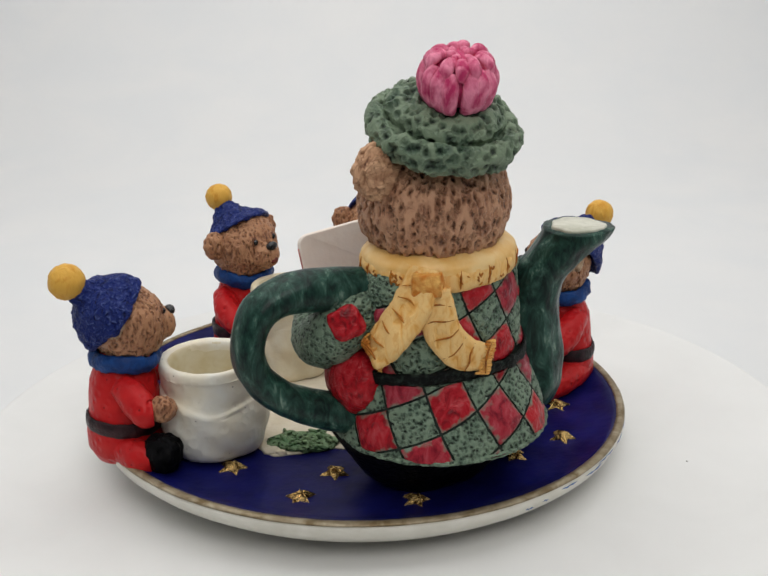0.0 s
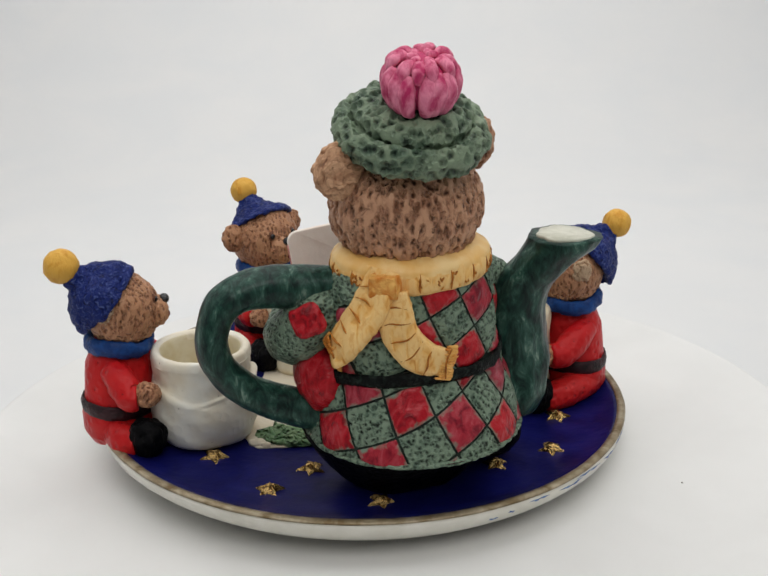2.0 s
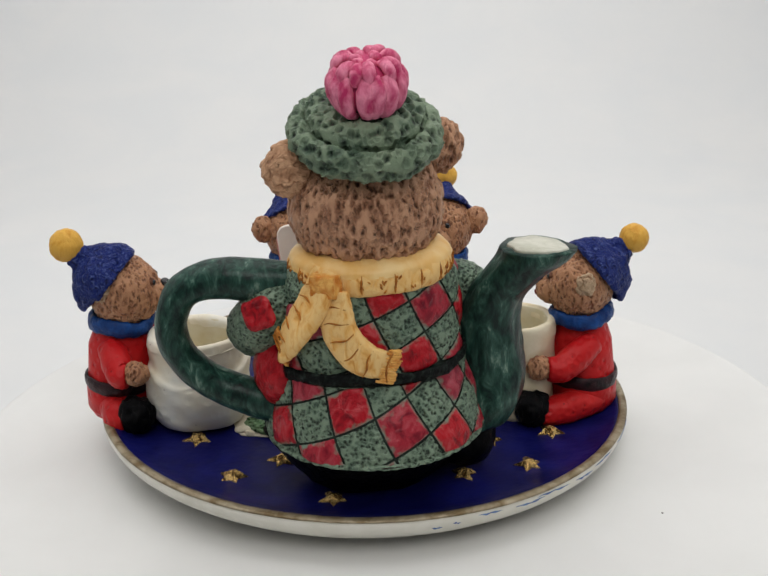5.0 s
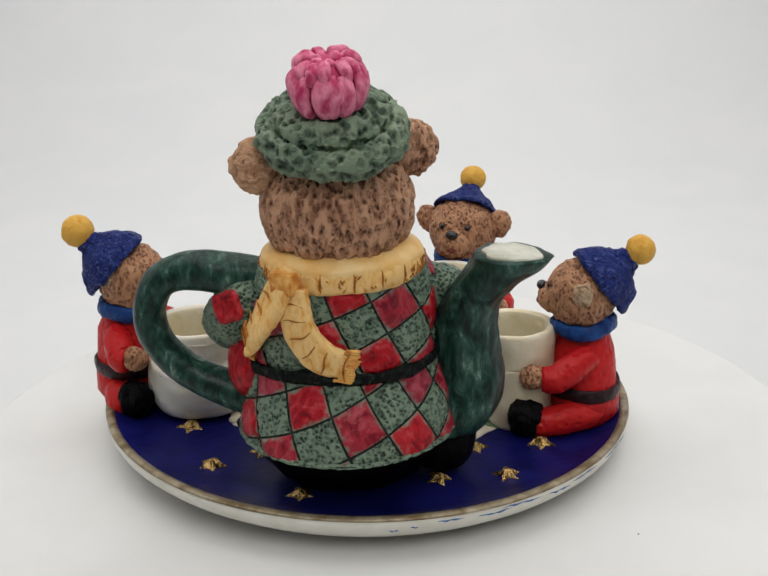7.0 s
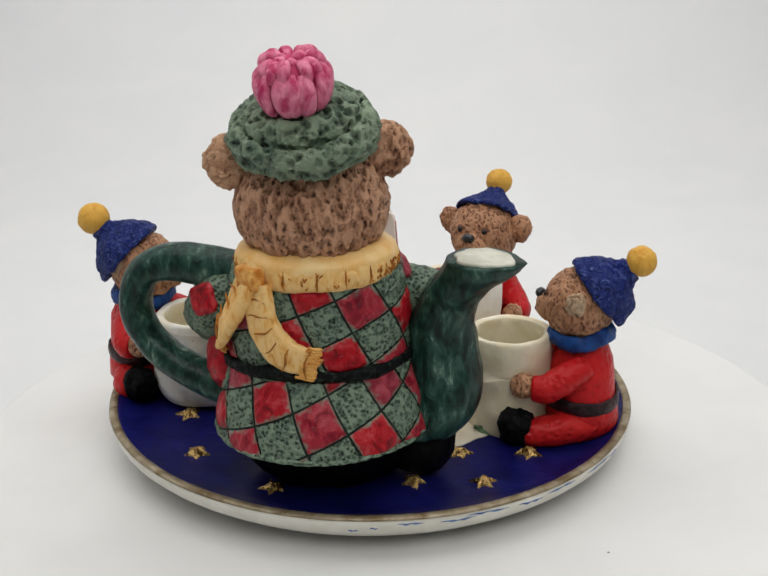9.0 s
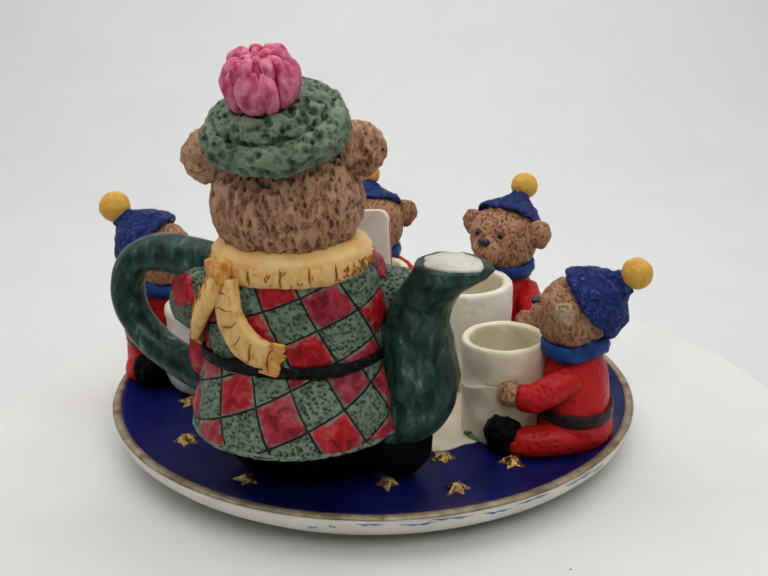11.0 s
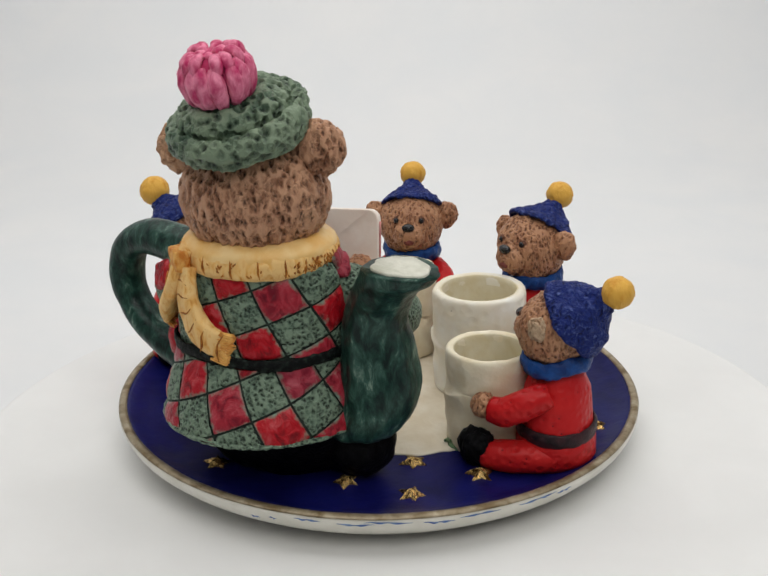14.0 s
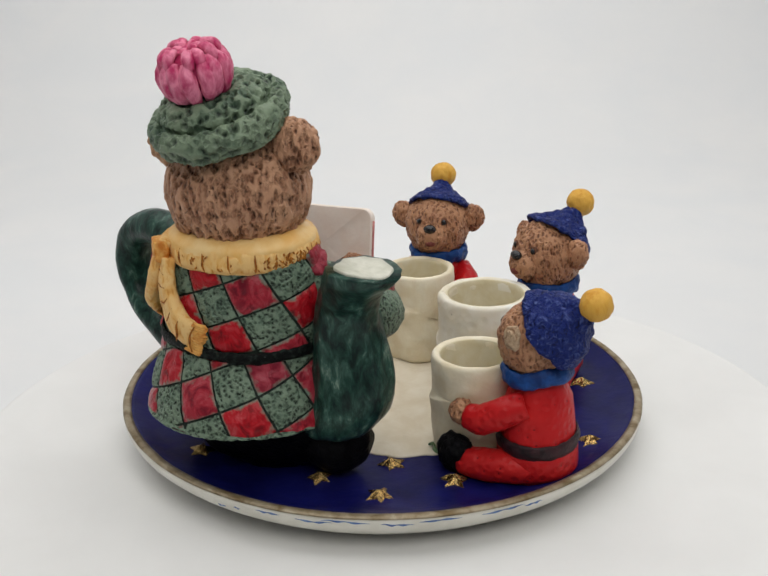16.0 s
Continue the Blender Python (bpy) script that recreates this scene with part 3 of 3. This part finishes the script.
            p = Vector((row.y, row.z, row.x)) + radial(sa, (size.x + 0.9 * lip * ca ** 3) * math.cos(a), 0) + across * (size.y * (1 - 0.05 * lip * ca ** 2) * math.sin(a))
            p.z -= 0.9 * lip * ca * ca
            ring.append(p)
        rings.append(ring)
    spout = part("spout", rough_up(loft(rings), 6.0, 0.4), BOTTLE, pot, "bottle green moulded spout")
    mouth = []
    for k, z in ((1.0, 55.0), (1.0, 55.9), (0.96, 56.2), (0.4, 56.1), (0.1, 56.1)):
        ring = []
        for i in range(40):
            a = 2 * math.pi * i / 40
            lip = 6.2 + (0.9 * max(0, math.cos(a)) ** 3)
            wide = 5.8 - 0.3 * max(0, math.cos(a)) ** 2
            w = 1 + 0.14 * noise.noise(Vector((2.4 * math.cos(a), 2.4 * math.sin(a), 1)))
            ring.append(radial(sa, 37.2 + k * w * lip * math.cos(a), z - 0.8 * k * max(0, math.cos(a)) ** 2) + across * (k * w * wide * math.sin(a)))
        mouth.append(ring)
    part("spout_mouth", loft(mouth), WHITE_IN, spout, "unpainted cream mouth of the spout")
    # scarf
    prof = [(12, 51.0), (15.2, 51.2), (16.8, 52.0), (17.4, 53.6), (17.4, 55.6), (16.8, 56.9)]
    fine = smooth_path([(r, z, 0) for r, z in prof], 4)
    bm = lathe([(p.x, p.y) for p in fine], 120, 0.93, 1.05, end=False)
    collar = part("scarf", rough_up(bm, 4.0, 0.35), SCARF, pot, "mustard yellow scarf wrapped round the neck")
    fine = smooth_path([(17.3, 55.6, 0), (17.0, 56.9, 0), (16.0, 57.9, 0), (14.6, 58.6, 0), (13.2, 59.0, 0), (12.2, 58.4, 0), (11.8, 56.5, 0)], 4)
    rim = lathe([(p.x, p.y) for p in fine], 96, 0.93, 1.05, start=False, end=False)
    part("scarf_fold", rough_up(rim, 5.0, 0.3), SCARF_FOLD, collar, "smooth honey yellow fold of the scarf")

    def creases(spots, parent):
        bm = bmesh.new()
        for pts in spots:
            tube(pts, [0.08] + [0.2] * (len(pts) - 2) + [0.08], [0.1] + [0.3] * (len(pts) - 2) + [0.1], (0, 0, 1), 6, 3, bm)
        part("knit_crease", bm, CREASE, parent, "dark orange knit creases")

    rnd = random.Random(3)
    stitches = []
    def on_band(phi, z):
        r = float(np.interp(z, (51.2, 52.0, 53.6, 55.6, 56.9), (15.2, 16.8, 17.4, 17.4, 16.8))) + 0.1
        return (0.93 * r * math.cos(radians(phi)), 1.05 * r * math.sin(radians(phi)), z)

    for phi in range(64, 300, 19):
        a = phi + rnd.uniform(-3, 3)
        stitches.append([on_band(a + rnd.uniform(-0.6, 0.6), z) for z in (52.0, 53.4, 54.8, 56.3)])
    for _ in range(170):
        phi, z = rnd.choice((rnd.gauss(248, 13), rnd.gauss(118, 10), rnd.uniform(60, 300))), rnd.uniform(52.2, 55.6)
        lean = rnd.uniform(-3.0, 3.0)
        stitches.append([on_band(phi + lean * q, z + rnd.uniform(0.5, 0.9) * q) for q in (-0.5, 0.0, 0.5)])
    creases(stitches, collar)
    knot = bmesh.new()
    bmesh.ops.create_cube(knot, size=1.0)
    bmesh.ops.subdivide_edges(knot, edges=list(knot.edges), cuts=9, use_grid_fill=True)
    for v in knot.verts:
        q = v.co * 2
        v.co = Vector((1.7 * q.x, 3.3 * q.y, 2.7 * q.z)) * (1 - 0.09 * (q.length_squared - 1))
    knot = rough_up(moved(knot, Matrix.Translation((17.9 * math.cos(radians(133)), 19.8 * math.sin(radians(133)), 54.4)) @ Matrix.Rotation(radians(132), 4, "Z")), 1.3, 0.5, (1, 1, 0.35))
    part("scarf_knot", knot, SCARF_DARK, pot, "orange scarf knot")
    for stops, width in ((((126, 57.2), (123, 52), (116, 46.8), (106, 41.8), (96, 37.6)), (4.2, 4.4, 4.6, 4.7, 3.7)),
                         (((134, 53), (136, 47.8), (142, 42.4), (155, 38.0), (176, 36.0)), (3.6, 4.0, 4.0, 3.8, 2.8))):
        pts = [skin(p, z, 1.5) for p, z in stops]
        bm = tube(pts, width, (1.7, 1.8, 1.8, 1.7, 0.9), lambda p: Vector((-p.y, p.x, 0)).normalized() + Vector((0, 0, 0.6)), 24, 8, square=3.0)
        tail = part("scarf_tail", rough_up(bm, 3.5, 0.25), SCARF, pot, "fringed yellow scarf end hanging down the back")
        lines, tufts = [], bmesh.new()
        path = smooth_path(pts, 8)
        for k in range(5, len(path) - 1, 5):
            d = (path[k + 1] - path[k - 1]).normalized()
            n = outward(path[k])
            w = d.cross(n).normalized()
            lines.append([path[k] + n * 1.85 * (1 - 0.28 * abs(q)) + w * (q * 3.7) + d * (0.5 * math.sin(3 * q + k)) for q in (-0.9, -0.3, 0.3, 0.9)])
        d = (path[-1] - path[-3]).normalized()
        n = outward(path[-1])
        w = d.cross(n).normalized()
        for k in range(13):
            e = path[-1] + w * (k - 6) * 0.6
            tube([e - d * rnd.uniform(1.5, 4.0) + n * 1.1, e - d * 0.4 + n * 0.5, e + d * rnd.uniform(0.1, 0.6), e + d * rnd.uniform(0.5, 1.5) - n * rnd.uniform(0.2, 1.2) + w * rnd.uniform(-0.9, 0.9)],
                 (0.3, 0.6, 0.5, 0.12), (0.3, 0.4, 0.4, 0.12), n, 8, 3, tufts)
        creases(lines, tail)
        part("fringe", tufts, SCARF_DARK, tail, "orange wool fringe")
    # the letter it reads: a thick card with rounded corners, bowed a little
    def card(x, inset):
        ring = []
        for cy, cz, a0 in ((13.4, 6.9, 0), (-13.4, 6.9, 90), (-13.4, -6.9, 180), (13.4, -6.9, 270)):
            for q in range(7):
                a = radians(a0 + 15 * q)
                y, z = cy + (2.6 - inset) * math.cos(a), cz + (2.6 - inset) * math.sin(a)
                ring.append(Vector((x + 0.004 * y * y, y, z)))
        return ring

    bm = loft([card(-0.8, 0.35), card(-0.5, 0.0), card(0.5, 0.0), card(0.8, 0.35)])
    place = Matrix.Translation((30.5, -4.0, 45.5)) @ Matrix.Rotation(radians(-14), 4, "Z") @ Matrix.Rotation(radians(-6), 4, "X") @ Matrix.Rotation(radians(12), 4, "Y")
    letter = part("letter", moved(bm, place), PAPER, pot, "pale pink-white letter with a red edge")
    for p in letter.data.polygons:
        p.use_smooth = len(p.vertices) == 4
    for y in (-16.1, 16.1):
        bm = tube([(0.004 * y * y, y, z) for z in (-6.5, -2, 2, 6.5)], (0.16,) * 4, (0.4,) * 4, (0, 1, 0), 8, 2)
        part("letter_edge", moved(bm, place), RED_EDGE, letter, "thin red painted edge")
    # head
    centre = Vector((0.7, 0.6, 67.0))
    bm = blob(centre, (16.2, 16.9, 15.6), 6)
    for v in bm.verts:
        d = v.co - centre
        if d.z < 0:
            v.co.z = centre.z + d.z * (1 - 0.06 * (d.z / 15.6) ** 2)
    head = part("head", rough_up(rough_up(bm, 2.2, 0.55, (1, 1, 0.5)), 7, 0.35), FUR, pot, "brown sculpted fur head that lifts off as lid")
    for side in (1, -1):
        ear = blob((-0.5, (17.6 if side > 0 else 15.6) * side, 77.0 if side > 0 else 78.6), (3.8, 6.0, 6.2), 5, Matrix.Rotation(radians(-20 * side), 4, "X"))
        for v in ear.verts:
            d = v.co - Vector((3.8, 18.0 * side, 78.0))
            k = max(0, 1 - d.length / 5.0)
            v.co.x -= 3.2 * k
        part("ear", rough_up(ear, 1.8, 0.6, (1, 1, 0.6)), TAN_FUR if side > 0 else FUR, head)
    snout = part("snout", rough_up(blob((17.0, -1.0, 64.0), (7.6, 7.6, 6.2), 5), 2.0, 0.4), TAN_FUR, head)
    part("nose", blob((24.3, -1.0, 66.8), (2.0, 2.6, 1.8), 3), NOSE, head)
    for side in (1, -1):
        part("eye", blob((15.0, 6.2 * side, 72.0), (1.5, 1.5, 1.7), 3), NOSE, head)
    # beret, tipped back
    lean = Matrix.Translation((-3.6, 1.8, 84.6)) @ Matrix.Rotation(radians(-17), 4, "Y") @ Matrix.Rotation(radians(-5), 4, "X") @ Matrix.Diagonal((0.95, 0.95, 0.95, 1))
    prof = [(9, -3.2), (13.8, -4.0), (16.2, -3.4), (17.3, -1.4), (17.3, 0.8), (16.0, 2.9), (14.4, 3.0), (13.0, 2.2), (13.4, 3.8), (12.6, 5.6),
            (9.8, 6.8), (6.0, 7.3), (1.5, 7.5)]
    fine = smooth_path([(r, z, 0) for r, z in prof], 4)
    bm = lathe([(p.x, p.y) for p in fine], 110, wave=lambda a, r, z: 0.5 * math.sin(2 * a + 1 + 0.2 * z) * (r / 18))
    hat = part("beret", moved(rough_up(rough_up(bm, 6.0, 0.7), 1.9, 0.45), lean), HAT_GREEN, pot, "sage green knitted beret with dark pitted stitches")
    # pompom of looped yarn
    top = Matrix.Translation((-9.6, 3.2, 95.5)) @ Matrix.Rotation(radians(-14), 4, "Y") @ Matrix.Rotation(radians(-6), 4, "X") @ Matrix.Diagonal((0.98, 0.98, 0.93, 1))
    core = part("pompom", moved(blob((0, 0, 0), (6.8, 6.8, 6.1), 4), top), PINK_GAP_SHADE, pot, "bright pink yarn pompom")
    rows = ((14, 0.0, ((3.6, -6.0), (5.8, -4.8), (6.9, -2.0), (7.1, 1.4), (5.8, 4.0)), (0.7, 1.5, 1.9, 1.9, 1.1)),
            (11, 0.3, ((6.7, 2.4), (6.1, 4.6), (4.5, 5.7), (2.9, 5.2)), (0.9, 1.5, 1.35, 0.7)),
            (6, 0.1, ((3.2, 4.8), (2.8, 5.7), (1.7, 5.8), (0.6, 5.2)), (0.6, 0.95, 0.9, 0.5)))
    for count, shift, arc, sizes in rows:
        for i in range(count):
            a = 2 * math.pi * (i + shift + 0.22 * math.sin(i * 2.3)) / count
            up = 0.3 * math.sin(i * 1.9 + count)
            pts = [(r * math.cos(a), r * math.sin(a), z + up) for r, z in arc]
            loop = tube(pts, sizes, [q * 0.8 for q in sizes], (-math.sin(a), math.cos(a), 0), 12, 4)
            part("yarn_loop", moved(rough_up(loop, 2.0, 0.2), top), PINK, core)
    return ride(pot, 12.0, -41.0, FLOOR, 130)


build_teapot()


# ---- bear cups: x to the cup, y to the bear's left, heights above the tray ----
def build_bear_cup(label, x, y, heading, seed, k, head_z, head_k, head_turn, hat_back, hat_long, cup_r, cup_out, cup_h, belly, rubbed, leg_out=15.0, arm_out=13.2, back=-1.0, hat_side=0.0, clay=None, ear_x=-1.6):
    cup_thing = thing("bear_cup", label, "cup", "bear cups on the tray")

    def v(a, b, c):
        return Vector((a * k, b * k, c * k))

    # sack-shaped cup with a folded seam round it
    r, h, cx = cup_r, cup_h, cup_out
    prof = [(r * 0.75, 0.0), (r * 0.97, 0.6), (r * (belly - 0.03), 4.0), (r * belly, 8.0), (r * (belly - 0.02), 12.0), (r * (0.6 * belly + 0.4), 14.6), (r * 1.0, 15.3),
            (r * 0.995, 17.5), (r * 1.01, 21), (r * 1.02, h - 2.5), (r * 1.0, h - 0.6), (r * 0.93, h), (r * 0.85, h - 0.3), (r * 0.81, h - 1.2), (r * 0.8, h - 3)]
    fine = smooth_path([(a, b, 0) for a, b in prof], 3)

    def sag(a, rr, z):
        fold = math.exp(-((z - 14.0) / 2.0) ** 2) if rr > r * 0.9 else 0
        crease = 0.35 * abs(math.sin(2.5 * a + 0.25 * z + seed)) ** 6 if rr > r * 0.9 and z < 14 else 0
        return fold * 0.7 * math.sin(3 * a + seed) - 1.5 * crease + 0.25 * noise.noise(Vector((2 * math.cos(a), 2 * math.sin(a), z * 0.2 + seed)))

    bm = lathe([(p.x, p.y) for p in fine], 80, cx=cx, wave=sag, end=False)
    for w in bm.verts:
        a = math.atan2(w.co.y, w.co.x - cx)
        if 11 < w.co.z < 18 and (w.co.x - cx) ** 2 + w.co.y ** 2 > (0.9 * r) ** 2:
            w.co.z += (1.5 * math.sin(2 * a + seed) + 0.5 * math.sin(5 * a)) * math.exp(-((w.co.z - 14.6) / 1.9) ** 2)
    part("cup", rough_up(bm, 4.0, 0.15), clay or CREAM, cup_thing, "cream resin sack-shaped cup")
    well = lathe([(p.x, p.y) for p in smooth_path([(r * 0.86, h - 0.35, 0), (r * 0.8, h - 1.6, 0), (r * 0.78, 14, 0), (r * 0.7, 9, 0), (r * 0.1, 7.6, 0)], 4)], 64, cx=cx, start=False)
    part("cup_inside", rough_up(well, 4.0, 0.1), CUP_INSIDE, cup_thing, "ivory inside of the cup")
    # body, legs, arms
    body = lathe([(4, 0), (9.0, 0.4), (10.4, 3), (10.2, 7), (9.4, 12), (9.0, 16), (8.4, 20), (7.0, 23.5), (5.4, (head_z - 6) / k)], 64, 0.94, 1.02, back)
    bmesh.ops.scale(body, vec=(k, k, k), verts=body.verts)
    part("jacket", rough_up(body, 5.0, 0.35, seed=seed), JACKET, cup_thing, "red jacket with stitch pits")
    belt = [v(back + 0.95 * 9.75 * math.cos(radians(a)), 1.06 * 9.55 * math.sin(radians(a)), 9.6 + 0.4 * math.sin(radians(2 * a))) for a in range(0, 370, 10)]
    part("belt", rough_up(tube(belt, [1.9 * k] * len(belt), [0.6 * k] * len(belt), (0, 0, 1), 12, 2), 2.0, 0.25, seed=seed), BELT, cup_thing, "dark belt")
    wide = (0.98 * cup_r + 1.2) / k
    for side in (1, -1):
        far = leg_out - 2.5
        leg = tube([v(-4, 6.5 * side, 3.6), v(-4 + 0.36 * (far + 4), 9.2 * side, 3.7), v(-4 + 0.72 * (far + 4), (wide - 0.4) * side, 3.6), v(far, wide * side, 3.6)],
                   [q * k for q in (3.4, 4.1, 4.0, 3.7)], [q * k for q in (3.4, 3.9, 3.8, 3.6)], (0, 0, 1), 20, 5)
        part("trouser_leg", rough_up(leg, 3.5, 0.4, seed=seed + side), JACKET, cup_thing, "red trouser leg")
        boot = blob(v(leg_out, wide * side, 4.7), v(4.5, 4.1, 5.1), 5, Matrix.Rotation(radians(12), 4, "Y"))
        for w in boot.verts:
            d = w.co - v(leg_out, wide * side, 4.7)
            w.co += Vector((0.25 * d.x * max(0, d.z / (4 * k)), 0, 0))
        part("boot", rough_up(boot, 1.6, 0.7, (1, 1, 0.4), seed), BLACK, cup_thing, "black boot")
        far = arm_out - 2.2
        arm = tube([v(-2.0, 7.0 * side, 20.5), v(-1.5 + 0.34 * (far + 1.5), 10.0 * side, 18.2), v(-1.5 + 0.7 * (far + 1.5), wide * side, 15.8), v(far, wide * side, 15.6)],
                   [q * k for q in (3.2, 3.9, 3.7, 3.2)], [q * k for q in (3.2, 3.8, 3.5, 3.1)], (0, 0, 1), 20, 5)
        part("sleeve", rough_up(arm, 3.0, 0.35, seed=seed + 2 * side), JACKET, cup_thing, "red sleeve")
        part("paw", rough_up(blob(v(arm_out, (wide - 0.2) * side, 16.2), v(3.4, 2.8, 3.2), 4), 1.3, 0.45, seed=seed), SMALL_FUR, cup_thing, "brown paw on the cup")
    ring = [v(0.6 * back + 7.3 * math.cos(radians(a)), 7.7 * math.sin(radians(a)), (head_z - 7.9 * head_k) / k - 0.9 * math.cos(radians(a)) + 0.4 * math.sin(radians(3 * a))) for a in range(0, 370, 10)]
    part("scarf", rough_up(tube(ring, [2.2 * k] * len(ring), [1.2 * k] * len(ring), (0.3, 0, 1), 14, 2), 2.0, 0.5, seed=seed), BLUE_SCARF, cup_thing, "blue scarf")
    # head, turned a little on the body
    spin = Matrix.Translation((0, 0, head_z)) @ Matrix.Rotation(radians(head_turn), 4, "Z")

    def h3(a, b, c):
        return Vector((a * head_k, b * head_k, c * head_k))

    bm = rough_up(rough_up(blob((0, 0, 0), h3(9.1, 9.3, 9.3), 5), 1.4, 0.4, (1, 1, 0.7), seed), 5, 0.3)
    head = part("head", moved(bm, spin), SMALL_FUR, cup_thing, "brown sculpted fur head")
    part("muzzle", moved(rough_up(blob(h3(6.8, 0, -1.4), h3(4.7, 4.7, 4.4), 4), 1.3, 0.3, seed=seed), spin), SMALL_FUR, head)
    part("nose", moved(blob(h3(10.5, 0, 1.5), h3(1.3, 1.8, 1.25), 3), spin), NOSE, head, "shiny black nose")
    part("mouth", moved(blob(h3(10.9, 0.2, -2.6), h3(0.9, 1.5, 0.9), 3), spin), MOUTH, head, "dark red mouth")
    for side in (1, -1):
        part("eye_socket", moved(rough_up(blob(h3(7.45, 3.5 * side, 2.9), h3(0.7, 1.15, 1.2), 3, Matrix.Rotation(radians(22 * side), 4, "Z")), 0.8, 0.2, seed=seed), spin), SOCKET, head, "eye socket, its shade put into the brown")
        part("eye", moved(blob(h3(8.0, 3.5 * side, 2.9), h3(0.55, 0.75, 0.8), 3), spin), NOSE, head, "small dark eye")
        if rubbed:
            ear = blob(h3(ear_x, (8.7 if ear_x > -3 else 7.6) * side, 2.6), h3(2.6, 1.5, 3.2), 4)
        else:
            ear = blob(h3(-1.2, 9.9 * side, 2.0), h3(2.3, 3.5, 4.1), 4, Matrix.Rotation(radians(-25 * side), 4, "X"))
        part("ear", moved(rough_up(ear, 1.3, 0.35, seed=seed), spin), RUBBED if rubbed else SMALL_FUR, head, "rubbed pale ear" if rubbed else "")
    # hat tipped back, with its bobble
    axis = Vector((-math.sin(radians(hat_back)), 0, math.cos(radians(hat_back))))
    f = hat_long / 19.0
    cap = spin @ Matrix.Rotation(radians(hat_side), 4, "Z")
    prof = [(7.8, 5.6), (9.6, 4.8), (10.2, 5.6), (9.7, 6.9), (9.1, 8.4), (7.9, 10.2), (6.2, 11.8), (4.6, 13.0), (3.4, 14.2), (2.8, 15.4), (0.5, 15.8)]
    if not rubbed:
        prof = [(7.4, 6.4), (9.0, 5.6), (9.5, 6.2), (8.6, 7.5), (7.0, 9.2), (5.5, 11.0), (4.0, 12.8), (2.9, 14.4), (2.2, 15.6), (0.4, 16.2)]
    fine = smooth_path([(a * head_k, b * f, 0) for a, b in prof], 4)
    bm = lathe([(p.x, p.y) for p in fine], 72, wave=lambda a, rr, z: 0.4 * math.sin(5 * a + seed) * (rr / 10))
    part("hat", moved(rough_up(rough_up(bm, 4.5, 0.6, seed=seed), 1.5, 0.45, seed=seed), cap @ tilt(axis)), BLUE_HAT, cup_thing, "blue knitted bobble hat")
    bob = 4.3 if leg_out < 10 else 3.8
    pom = blob(axis * (hat_long - 0.4), (bob, bob, bob), 4)
    blob(axis * (hat_long - 3.2), (0.62 * bob, 0.62 * bob, 0.62 * bob), 3, None, pom)
    part("pompom", moved(rough_up(pom, 1.5, 0.2, seed=seed), cap), YELLOW, cup_thing, "mustard yellow bobble")
    return ride(cup_thing, x, y, tray_top(x, y) - 0.1, heading)


build_bear_cup("cream cup held by a seated bear beside the teapot handle", -61.6, -26.2, 6, 1.0, 1.0, 33.3, 0.99, 20, 46, 18.8, 12.2, 18.6, 23.6, 1.12, True, 6.5, 7.5, -2.4, 0.0, WORN_WHITE, -4.8)
build_bear_cup("cream cup held by a seated bear in red jacket", -40.0, 34.6, -44, 2.3, 0.97, 33.6, 1.03, 6, 35, 15.8, 10.2, 18.0, 26.0, 1.01, False)
build_bear_cup("cream cup held by a seated bear at the tray's edge", -1.0, 49.2, -77, 3.7, 0.97, 34.7, 1.05, -4, 42, 17.2, 12.4, 22.6, 28.8, 1.02, False, clay=WORN_WHITE)
build_bear_cup("cream cup held by a seated bear beside the teapot spout", 47.2, 17.5, 207, 5.2, 0.98, 33.9, 0.98, -16, 53, 18.6, 10.6, 17.2, 26.2, 1.03, True, hat_side=22.0)

motions()
